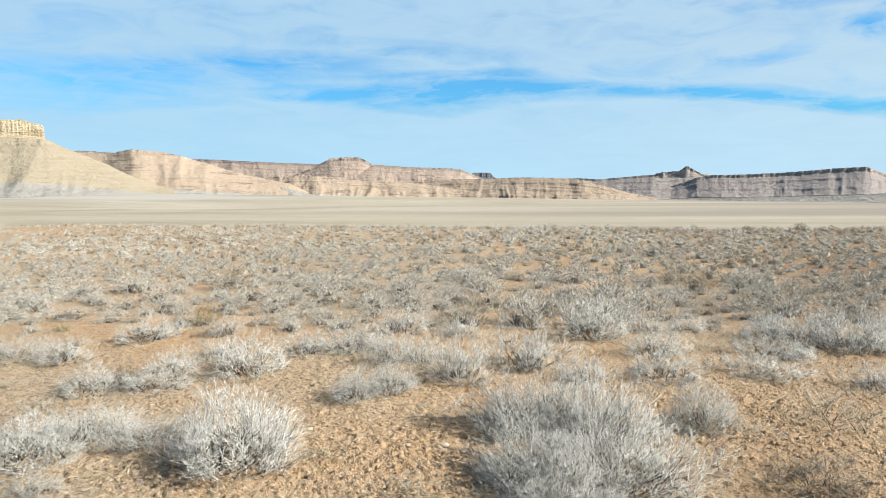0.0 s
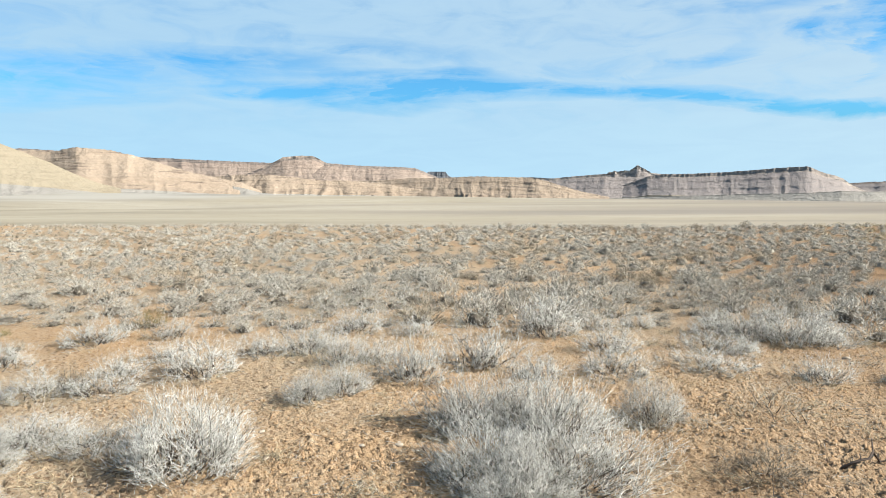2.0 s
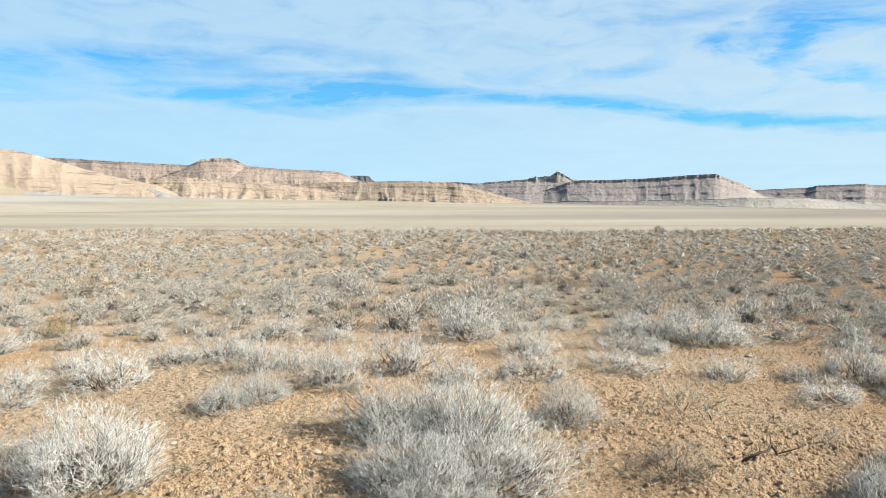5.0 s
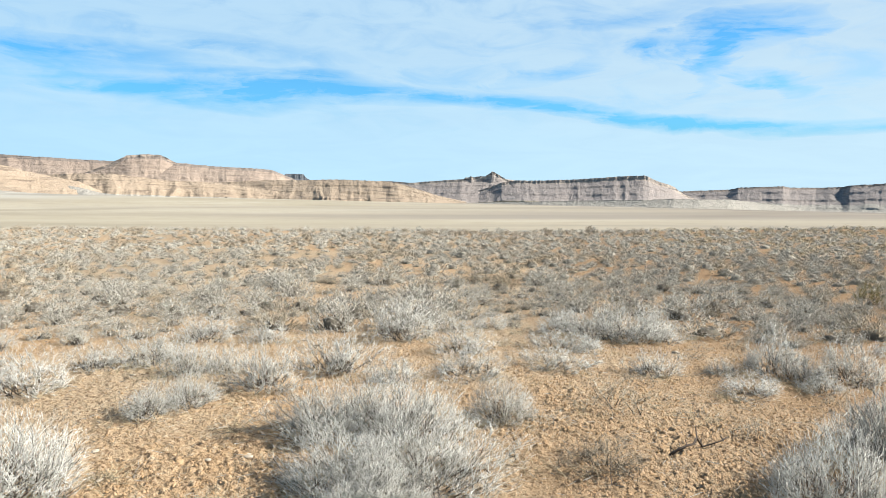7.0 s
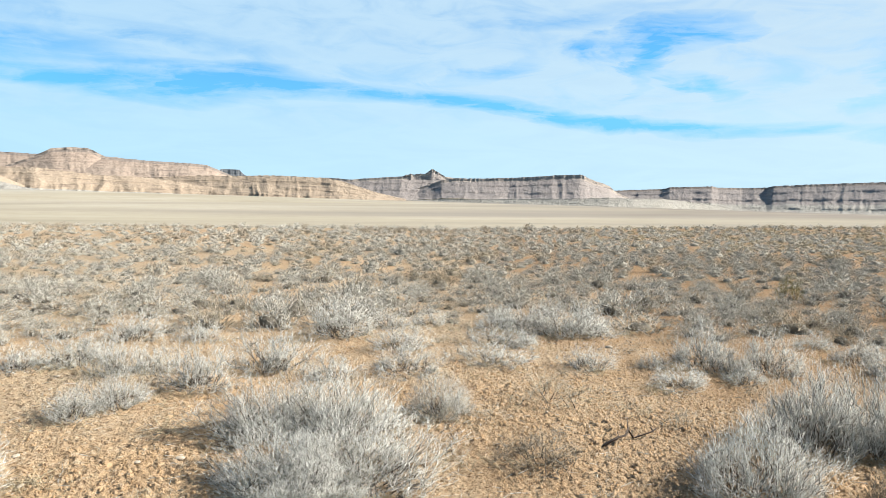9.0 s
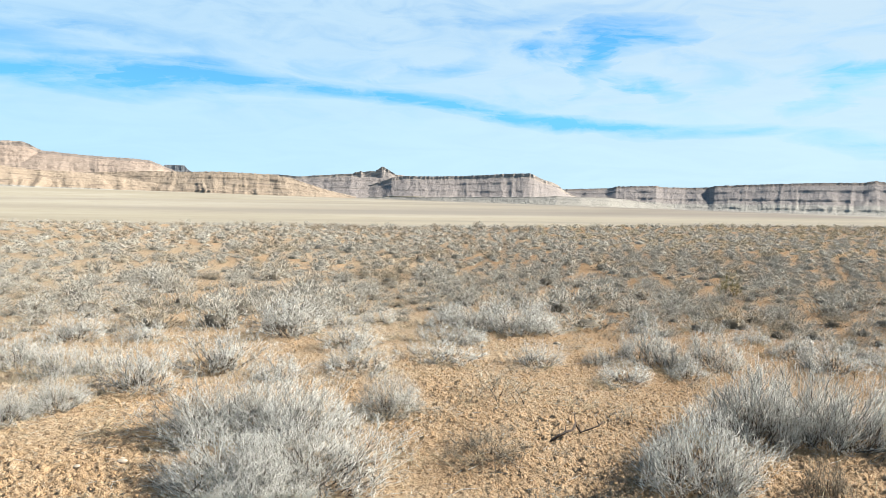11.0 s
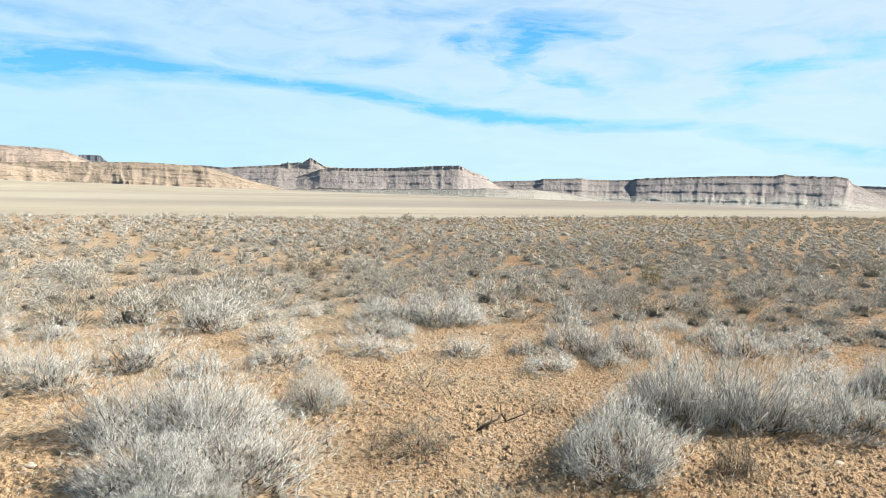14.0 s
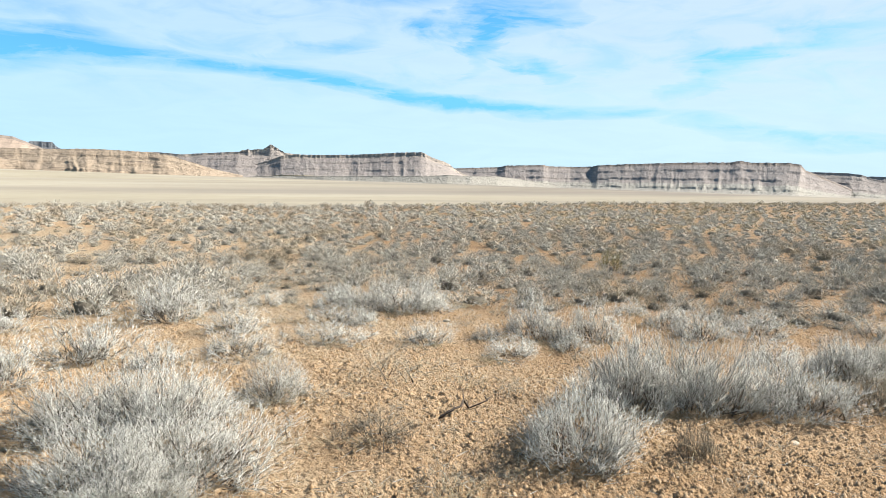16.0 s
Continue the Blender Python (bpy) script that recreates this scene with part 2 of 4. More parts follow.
# blue put into the rock colour for haze at its distance
HAZED_SHALE = rock("haze_blue_shale", ((0.125, 0.137, 0.152), (0.15, 0.162, 0.178), (0.165, 0.172, 0.182)), (0.10, 0.11, 0.125), 0.5)
PALE_CLAY = rock("pale_clay", ((0.274, 0.259, 0.227), (0.331, 0.313, 0.270), (0.302, 0.288, 0.256)), (0.173, 0.155, 0.133), 0.4)
TAN_CLAY = rock("tan_clay", ((0.254, 0.217, 0.152), (0.303, 0.262, 0.189), (0.275, 0.236, 0.168)), (0.180, 0.148, 0.102), 0.3, mottle=0.2)
GREY_CLAY = rock("grey_clay", ((0.231, 0.221, 0.197), (0.279, 0.265, 0.235), (0.255, 0.245, 0.221)), (0.177, 0.163, 0.139), 0.3, mottle=0.25)
TWIG = twig_stuff("grey_twig", (0.76, 0.755, 0.695), (0.35, 0.342, 0.305), (0.19, 0.18, 0.152))
# old bark, darkened beyond its own tone for shade at shrub bases
BARK = twig_stuff("shaded_bark", (0.12, 0.10, 0.08), (0.075, 0.06, 0.048), (0.05, 0.04, 0.032))
# cores and low twigs of farther shrubs, coloured down to their inner shade
SHADE_MASS = twig_stuff("shaded_brush", (0.19, 0.17, 0.135), (0.12, 0.105, 0.08), (0.085, 0.07, 0.055))
BRUSH = twig_stuff("grey_brush", (0.62, 0.595, 0.52), (0.35, 0.33, 0.28), (0.21, 0.19, 0.155))
# cores of the far shrubs, toned below their twigs for shade inside
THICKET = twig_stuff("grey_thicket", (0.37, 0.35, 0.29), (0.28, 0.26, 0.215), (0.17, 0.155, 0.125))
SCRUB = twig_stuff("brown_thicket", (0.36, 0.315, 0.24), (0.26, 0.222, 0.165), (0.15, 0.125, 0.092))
DRY = twig_stuff("bleached_twig", (0.56, 0.53, 0.43), (0.36, 0.33, 0.26), (0.2, 0.175, 0.135))
DEAD = twig_stuff("dead_twig", (0.34, 0.30, 0.23), (0.13, 0.108, 0.08), (0.07, 0.056, 0.042))
OLIVE = twig_stuff("olive_twig", (0.257, 0.226, 0.0936), (0.195, 0.172, 0.0702), (0.14, 0.109, 0.0546))
TAWNY = twig_stuff("tawny_twig", (0.45, 0.395, 0.30), (0.31, 0.262, 0.19), (0.19, 0.152, 0.11))
STRAW = twig_stuff("straw", (0.515, 0.445, 0.296), (0.421, 0.351, 0.226), (0.312, 0.25, 0.156))
CHAR = twig_stuff("dead_wood", (0.0936, 0.0741, 0.0585), (0.0624, 0.0468, 0.039), (0.039, 0.0312, 0.0273))
CLOD = stone_stuff("soil_clod", (0.375, 0.24, 0.125), (0.47, 0.34, 0.215))
STONE = stone_stuff("pale_stone", (0.452, 0.374, 0.281), (0.515, 0.452, 0.359))


# ---- tools for shapes ----
def lattice(ix, iy, seed):
    h = (ix.astype(np.int64) * 374761393 + iy.astype(np.int64) * 668265263 + seed * 1442695041) & 0x7FFFFFFF
    h = ((h ^ (h >> 13)) * 1274126177) & 0x7FFFFFFF
    return ((h ^ (h >> 16)) & 0xFFFF) / 65535.0


def value_noise(x, y, seed=0):
    x, y = np.broadcast_arrays(np.asarray(x, float), np.asarray(y, float))
    ix, iy = np.floor(x), np.floor(y)
    fx, fy = x - ix, y - iy
    fx, fy = fx * fx * (3 - 2 * fx), fy * fy * (3 - 2 * fy)
    a, b = lattice(ix, iy, seed), lattice(ix + 1, iy, seed)
    c, d = lattice(ix, iy + 1, seed), lattice(ix + 1, iy + 1, seed)
    return (a + (b - a) * fx) * (1 - fy) + (c + (d - c) * fx) * fy


def fbm(x, y, seed=0, octaves=4, gain=0.5):
    total, amp, norm = 0.0, 1.0, 0.0
    for k in range(octaves):
        total = total + amp * value_noise(x * 2.03 ** k + 17.3 * k, y * 2.03 ** k + 5.1 * k, seed + k)
        norm, amp = norm + amp, amp * gain
    return total / norm


def mesh_of(name, verts, faces, materials, smooth=False, slots=None):
    """A mesh from arrays; all faces have the same number of corners."""
    verts, faces = np.asarray(verts, np.float32), np.asarray(faces, np.int32)
    me = bpy.data.meshes.new(name)
    me.vertices.add(len(verts))
    me.vertices.foreach_set("co", verts.ravel())
    me.loops.add(faces.size)
    me.loops.foreach_set("vertex_index", faces.ravel())
    me.polygons.add(len(faces))
    me.polygons.foreach_set("loop_start", np.arange(0, faces.size, faces.shape[1], dtype=np.int32))
    if smooth:
        me.polygons.foreach_set("use_smooth", np.ones(len(faces), bool))
    for m in materials:
        me.materials.append(m)
    if slots is not None:
        me.polygons.foreach_set("material_index", np.asarray(slots, np.int32))
    me.update(calc_edges=True)
    me.validate()
    return me


def part(name, mesh, parent, label=""):
    ob = new(name, mesh)
    ob.parent = parent
    return tagged(ob, label)


def grid_faces(rows, cols):
    i = np.arange(rows - 1)[:, None] * cols + np.arange(cols - 1)[None]
    return np.stack([i, i + 1, i + cols + 1, i + cols], -1).reshape(-1, 4)


# ---- the ground: one sheet from underfoot to the horizon ----
def crest(az):
    """How far the low rise reaches, on which the shrubs stand, by azimuth in degrees."""
    return np.interp(az, (-180, -80, -51, -36, -18, 0, 13, 32, 45, 80, 180), (60, 60, 48, 39, 33, 31, 33, 43, 54, 60, 60))


def ground_height(x, y, fine=False):
    r, az = np.hypot(x, y), np.degrees(np.arctan2(x, y))
    low = 0.76 - 0.0199 * x - 0.0120 * y
    low = np.clip(low, -95, 14) + 2.0 * (fbm(x * 0.004, y * 0.004, 5) - 0.5)
    over = np.maximum(r - crest(az), 0)
    fall = 1 - np.exp(-over / 60)
    near = 0.10 * (fbm(x * 0.35, y * 0.35, 11, 2) - 0.5) * np.clip((r - 2) / 6, 0, 1)
    z = near * (1 - fall) + np.minimum(low, -6 + 14 * np.clip((r - 500) / 500, 0, 1)) * fall
    if fine:
        fade = np.clip((14 - r) / 8, 0, 1) * np.clip((r - 2.0) / 0.5, 0, 1) * np.clip((az + 56) / 2, 0, 1) * np.clip((52 - az) / 2, 0, 1)
        clumps = np.abs(fbm(x * 14, y * 14, 21, 3, 0.6) - 0.5)
        rough = 0.35 + 0.9 * fbm(x * 0.8, y * 0.8, 31, 2)
        z = z + fade * rough * (0.045 * clumps + 0.065 * np.abs(fbm(x * 31, y * 31, 41, 2) - 0.5) + 0.045 * np.abs(value_noise(x * 58, y * 58, 51) - 0.5))
    return z


def ground():
    az = np.radians(np.concatenate([np.linspace(-56, 52, 520), np.linspace(52, 304, 50)[1:]]))
    r = np.concatenate([[0.0, 0.7, 1.5], 2.3 * 1.0055 ** np.arange(190), 6.52 * 1.012 ** np.arange(46), 11.3 * 1.055 ** np.arange(114)])
    r = np.append(r[r < 4600], 4850.0)
    rr, aa = np.meshgrid(r, az, indexing="ij")
    x, y = rr * np.sin(aa), rr * np.cos(aa)
    z = ground_height(x, y, True)
    faces = grid_faces(len(r), len(az))[:, ::-1]
    mid = rr.ravel()[faces].mean(1)
    deg = np.degrees(np.arctan2(x, y)).ravel()[faces[:, 0]]
    slots = (mid > crest(deg) + 55).astype(int)
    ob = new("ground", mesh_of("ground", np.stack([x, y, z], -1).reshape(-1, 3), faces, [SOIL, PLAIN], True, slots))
    tagged(ob, "sandy orange desert soil falling away to a pale dry plain", "ground", kind="structure")


ground()


# ---- mesas, buttes and badlands ----
def landform(name, rows, label, category, cap, slope, foot, cap_part=0.2, foot_part=0.75, run=2.6, gully=0.3, wave=0.5, flute=0.04, steps=6, ledge=0.8, depth=250, step=0.08, seed=1, rough=0.0, sink=4.0, bottom=None):
    """A table hill. rows: azimuth, distance, elevation of the rim, all seen from the rise. The face falls from the rim by a cliff
    (cap_part of the height), a slope with gullies and broken ledges, and a foot that flattens out. run: how far the face reaches out,
    in heights; wave: gullies in a degree; steps and ledge: how many bands of cliff, how high; depth: how far the top reaches back;
    bottom: the elevation of the foot where it stands on another hill."""
    keys = np.array(rows, float)
    az = np.arange(keys[0, 0], keys[-1, 0] + step / 2, step)
    dist, el = np.interp(az, keys[:, 0], keys[:, 1]), np.interp(az, keys[:, 0], keys[:, 2])
    a = np.radians(az)
    top = 1.6 + dist * np.tan(np.radians(el))
    jag = rough * ((fbm(az * 3, 0, seed + 3, 3) - 0.5) * 2 + (value_noise(az * 11, 0, seed + 13) > 0.62) * 0.9)
    base = ground_height(dist * np.sin(a), dist * np.cos(a)) - sink
    for _ in range(3):
        toe = dist - np.maximum(top - base, 2.0) * run * 1.1
        base = ground_height(toe * np.sin(a), toe * np.cos(a)) - sink
    if bottom is not None:
        base = 1.6 + dist * math.tan(radians(bottom))
    tall = np.maximum(top - base, 2.0)
    # the reach follows the height only broadly, so that spurs join up
    half = int(2.0 / step)
    kernel = np.hanning(2 * half + 1)
    broad = np.convolve(np.pad(tall, half, mode="edge"), kernel / kernel.sum(), "valid")
    # v: 0 at the rim, 1 at the foot; drop and reach as parts of the height
    v = np.concatenate([[0, 0.004], np.linspace(0.02, 1, 66)])
    below = np.clip((v - 0.10) / 0.90, 0, 1)
    drop = np.where(v < 0.10, v / 0.10 * cap_part, cap_part + (1 - cap_part) * (1 - (1 - below) ** 1.6))
    reach = np.where(v < 0.10, v / 0.10 * 0.03, 0.03 + 0.97 * below)
    U, V = np.meshgrid(az, v, indexing="xy")
    # ribs and gullies run down the slope
    warp = (fbm(U * wave * 0.7, V * 1.2, seed + 9, 2) - 0.5) * 0.8
    g1 = 1 - np.abs(2 * value_noise(U * wave + warp, V * 0.8, seed) - 1)
    g2 = 1 - np.abs(2 * value_noise(U * wave * 2.9 + warp * 2, V * 1.6, seed + 1) - 1)
    g3 = 1 - np.abs(2 * value_noise(U * wave * 8.0 + warp * 3, V * 2.6, seed + 2) - 1)
    w = np.clip((V - 0.06) / 0.6, 0, 1)
    end = 1 - 0.75 * np.clip((V - 0.65) / 0.35, 0, 1)
    out = gully * end * ((g1 - 0.5) * (0.3 + 0.7 * w) + 0.45 * (g2 - 0.5) * w + 0.12 * min(1.0, dist.mean() / 2500) * (g3 - 0.5) * np.clip(V * 6, 0, 1))
    out = out + flute * (fbm(U * wave * 9, V * 3, seed + 4, 3) - 0.5) * np.where(V < 0.12, 1.6, 0.3)
    out = out + 0.20 * np.clip(dist.mean() / 3000 - 0.12, 0.04, 1) * (fbm(U * 2.3, V * 9, seed + 12, 4, 0.6) - 0.5) * w * end
    R = dist[None] - (reach[:, None] * run * (0.85 + 0.3 * fbm(az * 0.3, 0, seed + 7, 2))[None] + out) * broad[None]
    # broken bands of cliff in the slope: each makes a step in the fall
    drops = np.broadcast_to(drop[:, None], U.shape)
    bands, total = 0.0, 0.0
    for k in range(steps):
        at = cap_part + (0.94 - cap_part) * (k + 0.75) / steps + 0.05 * (fbm(U * 0.22, 0, seed + 30 + k, 2) - 0.5)
        sheer = 0.20 * ledge / steps * np.clip(0.15 + 2.2 * (fbm(U * wave * 0.7, 0, seed + 50 + k, 4, 0.6) - 0.30), 0.0, 1)
        bands, total = bands + sheer * np.clip((drops - at) / 0.018 + 0.5, 0, 1), total + sheer
    D = drops * (1 - total) + bands
    D = D + 0.02 * (fbm(U * wave * 3, V * 6, seed + 6, 3) - 0.5) * np.clip(V * 5, 0, 1) * np.clip((1 - V) * 5, 0, 1)
    Z = top[None] - D * tall[None] + jag[None] * np.exp(-(V / 0.07) ** 2)
    # the top behind the rim, and the far side down to the ground
    R = np.vstack([R[0] + depth + 30, R[0] + depth, R])
    Z = np.vstack([base, Z[0] - 0.6, Z])
    A = np.broadcast_to(a, R.shape)
    verts = np.stack([R * np.sin(A), R * np.cos(A), Z], -1)
    foot_at = 2 + int(np.searchsorted(drop, foot_part))
    cap_at = 2 + int(np.searchsorted(v, 0.115))
    hill = tagged(new(name), label, category, "hills round the plain")
    for what, lo, hi, mat in (("caprock", 0, cap_at, cap), ("slope", cap_at, foot_at, slope), ("foot", foot_at, len(Z) - 1, foot)):
        sub = verts[lo:hi + 1]
        part(what, mesh_of(what, sub.reshape(-1, 3), grid_faces(len(sub), len(az)), [mat], True), hill)
    return hill


landform("clay_slope", ((-66, 930, 3.6), (-58, 915, 4.0), (-52, 900, 4.1), (-49.2, 890, 4.1), (-47.7, 892, 4.02), (-46.8, 895, 3.55), (-45.4, 905, 2.95), (-44, 915, 2.35), (-42.6, 925, 1.6), (-41, 940, 0.9), (-39.5, 950, 0.5)),
         "smooth beige clay slope with a pale grey foot under a butte", "hill", TAN_CLAY, TAN_CLAY, GREY_CLAY, 0.08, 0.70, 2.4, 0.22, 0.4, 0.02, 4, 0.3, depth=160, seed=3)
landform("butte", ((-66, 965, 4.9), (-58, 945, 5.2), (-52, 925, 5.25), (-50.4, 919, 5.28), (-49.2, 917, 5.3), (-48.6, 917, 5.15), (-48.0, 917, 5.0), (-47.9, 918, 4.9), (-47.8, 920, 3.9)),
         "tan sandstone butte cap with sheer cracked cliffs", "butte", BUTTE_CAP, BUTTE_CAP, TAN_CLAY, 0.75, 0.97, 0.5, 0.20, 0.9, 0.05, 3, 0.6, depth=50, step=0.05, seed=4, rough=0.6, bottom=3.8)
landform("hill", ((-47, 1250, 3.1), (-45, 1250, 3.2), (-43.9, 1240, 3.1), (-42.4, 1220, 3.4), (-41, 1220, 3.36), (-40, 1220, 3.25), (-38.1, 1240, 2.75), (-35.7, 1260, 2.0), (-34, 1280, 1.5), (-31, 1300, 0.9), (-29.5, 1320, 0.2)),
         "rounded tan badland hill with pale ledges along its crest", "hill", TAN_ROCK, TAN_ROCK, GREY_CLAY, 0.05, 0.86, 2.4, 0.40, 0.5, 0.03, 4, 0.7, 150, seed=11, rough=0.8)
landform("mesa", ((-52, 2400, 3.0), (-45.7, 2300, 3.3), (-43.9, 2250, 3.2), (-38.1, 2100, 2.80), (-33.2, 2000, 2.57), (-28.6, 1950, 2.39), (-24.3, 1900, 2.36), (-21.7, 1900, 2.13), (-18.1, 1900, 1.98), (-17.4, 1905, 1.90), (-16.7, 1910, 1.62), (-15.6, 1930, 1.15), (-13.5, 1960, 0.6)),
         "long pink and tan sandstone mesa with a dark level rim", "mesa", BROWN_CAP, PINK_ROCK, TAN_ROCK, 0.05, 0.62, 3.0, 0.40, 0.5, 0.04, 4, 0.7, 300, seed=21, rough=0.7)
landform("butte", ((-31.5, 1900, 1.1), (-30.2, 1900, 1.7), (-29.2, 1900, 2.1), (-28.5, 1900, 2.45), (-28.0, 1900, 2.72), (-27.8, 1900, 2.84), (-26.6, 1900, 2.95), (-25.5, 1900, 2.92), (-25.2, 1900, 2.80), (-24.6, 1900, 2.45), (-23.6, 1900, 2.0), (-22.4, 1900, 1.5), (-21, 1900, 1.0)),
         "small flat-topped butte with a dark rim on the mesa", "butte", BROWN_CAP, PINK_ROCK, PINK_ROCK, 0.10, 0.6, 1.5, 0.2, 0.6, 0.05, 5, 0.8, 70, seed=31, rough=0.5, bottom=0.4)
landform("badland_ridge", ((-41, 1500, 1.4), (-36.5, 1490, 1.75), (-33.2, 1470, 1.35), (-31, 1450, 1.45), (-28.9, 1440, 1.46), (-27.1, 1450, 1.27), (-24.9, 1460, 1.0), (-22.6, 1470, 0.96), (-20, 1490, 0.7), (-17, 1500, 0.3)),
         "yellowish tan badland ridge with a dark ledge", "ridge", TAN_ROCK, TAN_ROCK, PALE_CLAY, 0.07, 0.85, 2.0, 0.45, 0.8, 0.05, 3, 0.8, 200, seed=41, rough=1.0)
landform("clay_mound", ((-33.4, 1290, -0.05), (-32.4, 1280, 0.35), (-31.6, 1275, 0.6), (-30.8, 1275, 0.45), (-29.6, 1285, 0.1), (-28.4, 1290, -0.1)),
         "low pale clay mound at the foot of the ridge", "mound", GREY_CLAY, GREY_CLAY, GREY_CLAY, 0.05, 0.7, 2.6, 0.5, 1.2, 0.01, 3, 0.2, depth=30, seed=51)
landform("badland_mesa", ((-29, 1640, -0.2), (-25, 1620, 0.55), (-22.6, 1600, 0.85), (-18.1, 1570, 1.08), (-14.9, 1550, 1.15), (-11.7, 1530, 1.2), (-8.6, 1520, 1.07), (-7.5, 1515, 0.9), (-6.5, 1515, 0.62), (-4.7, 1520, 0.05), (-3.4, 1530, -0.3), (-2.0, 1540, -0.65)),
         "low tan sandstone mesa with broken dark ledges and overhangs", "mesa", TAN_ROCK, TAN_ROCK, TAN_ROCK, 0.06, 0.8, 2.1, 0.28, 0.9, 0.05, 3, 1.2, 350, seed=61, rough=0.8)
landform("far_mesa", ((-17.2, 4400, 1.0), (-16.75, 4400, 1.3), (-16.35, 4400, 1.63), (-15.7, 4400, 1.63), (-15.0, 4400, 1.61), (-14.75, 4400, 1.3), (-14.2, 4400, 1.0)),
         "distant dark blue-grey flat-topped mesa", "mesa", HAZED_SHALE, HAZED_SHALE, HAZED_SHALE, 0.25, 0.7, 1.5, 0.2, 1.0, 0.03, depth=120, step=0.04, seed=71)
landform("shale_ridge", ((-12, 3000, 0.9), (-8.2, 2950, 1.1), (-6.5, 2900, 0.97), (-4.7, 2880, 1.11), (-2.6, 2850, 1.26), (-0.9, 2850, 1.32), (0.4, 2850, 1.32), (1.1, 2850, 1.28), (1.8, 2860, 1.2), (3.2, 2880, 1.1), (5, 2920, 0.8)),
         "grey-brown shale ridge with broken ledges", "ridge", CLIFF, GREY_SLOPE, GREY_SLOPE, 0.10, 0.8, 3.2, 0.2, 0.7, 0.05, 3, 0.7, 120, seed=81, rough=0.6)
landform("spire", ((-2.35, 2842, 1.2), (-2.1, 2842, 1.42), (-1.8, 2842, 1.40), (-1.7, 2842, 1.48), (-1.4, 2842, 1.42), (-0.9, 2842, 1.52), (-0.5, 2842, 1.5), (-0.2, 2842, 1.72), (0.0, 2842, 1.88), (0.2, 2842, 1.86), (0.3, 2842, 1.74), (0.5, 2842, 1.66), (1.1, 2842, 1.28), (1.4, 2842, 1.15)),
         "pointed grey rock spire with a jagged shoulder", "rock", CLIFF, GREY_SLOPE, GREY_SLOPE, 0.12, 0.8, 1.0, 0.15, 1.5, 0.05, 5, 0.6, 25, step=0.05, seed=86, rough=1.0, bottom=0.0)
landform("mesa", ((-4.5, 2760, -0.7), (-2.5, 2750, -0.1), (0.0, 2740, 0.7), (0.8, 2725, 1.0), (1.8, 2720, 1.17), (3.6, 2700, 1.16), (5.8, 2680, 1.22), (8.0, 2650, 1.33), (10.1, 2620, 1.47), (11.8, 2600, 1.54), (12.2, 2600, 1.40), (12.9, 2610, 1.05), (13.6, 2625, 0.85), (14.1, 2640, 0.62), (14.6, 2660, 0.2), (15.6, 2690, -0.3)),
         "grey-brown mesa with a sheer banded sandstone cliff under its rim", "mesa", CLIFF, GREY_SLOPE, TAN_CLAY, 0.13, 0.84, 3.6, 0.15, 1.3, 0.06, 3, 0.6, 400, seed=91, rough=0.9)
landform("clay_ridge", ((-4, 2420, -0.75), (0, 2400, -0.55), (4, 2350, -0.5), (8, 2320, -0.42), (12, 2300, -0.35), (14, 2300, -0.25), (16, 2330, -0.3), (18, 2400, -0.28), (20, 2500, -0.5), (23, 2600, -0.9)),
         "row of pale eroded clay badlands at the mesa foot", "ridge", PALE_CLAY, PALE_CLAY, PALE_CLAY, 0.08, 0.8, 2.8, 0.25, 0.9, 0.02, 3, 0.4, depth=60, seed=101, rough=0.6)
landform("mesa", ((11, 3500, 0.1), (14.4, 3480, 0.30), (18.0, 3450, 0.45), (18.6, 3420, 0.59), (21.6, 3400, 0.68), (22.0, 3420, 0.6), (23.8, 3450, 0.57), (25.4, 3420, 0.62), (25.8, 3380, 0.72), (28.2, 3350, 0.86), (31, 3320, 0.98), (33.6, 3300, 1.05), (35.5, 3290, 1.07), (36.2, 3290, 1.2), (36.9, 3290, 1.08), (39.4, 3270, 1.07), (40.2, 3270, 0.97), (40.5, 3280, 0.58), (41.2, 3300, 0.3), (42.5, 3340, -0.3), (43.5, 3380, -0.8)),
         "long grey mesa with a dark rim and gullied pale slopes", "mesa", BROWN_CAP, GREY_SLOPE, PALE_CLAY, 0.065, 0.72, 3.6, 0.15, 1.8, 0.06, 3, 0.8, 500, seed=111, rough=1.2)
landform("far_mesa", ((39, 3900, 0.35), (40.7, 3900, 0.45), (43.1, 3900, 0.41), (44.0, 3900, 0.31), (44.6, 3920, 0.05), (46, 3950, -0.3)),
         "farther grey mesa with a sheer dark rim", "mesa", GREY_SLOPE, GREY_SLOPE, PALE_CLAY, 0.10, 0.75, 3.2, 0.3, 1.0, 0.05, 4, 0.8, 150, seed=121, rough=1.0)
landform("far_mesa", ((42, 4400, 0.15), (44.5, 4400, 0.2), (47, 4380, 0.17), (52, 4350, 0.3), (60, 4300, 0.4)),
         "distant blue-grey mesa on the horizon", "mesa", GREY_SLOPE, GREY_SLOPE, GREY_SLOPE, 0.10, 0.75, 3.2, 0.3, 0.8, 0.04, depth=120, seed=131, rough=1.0)


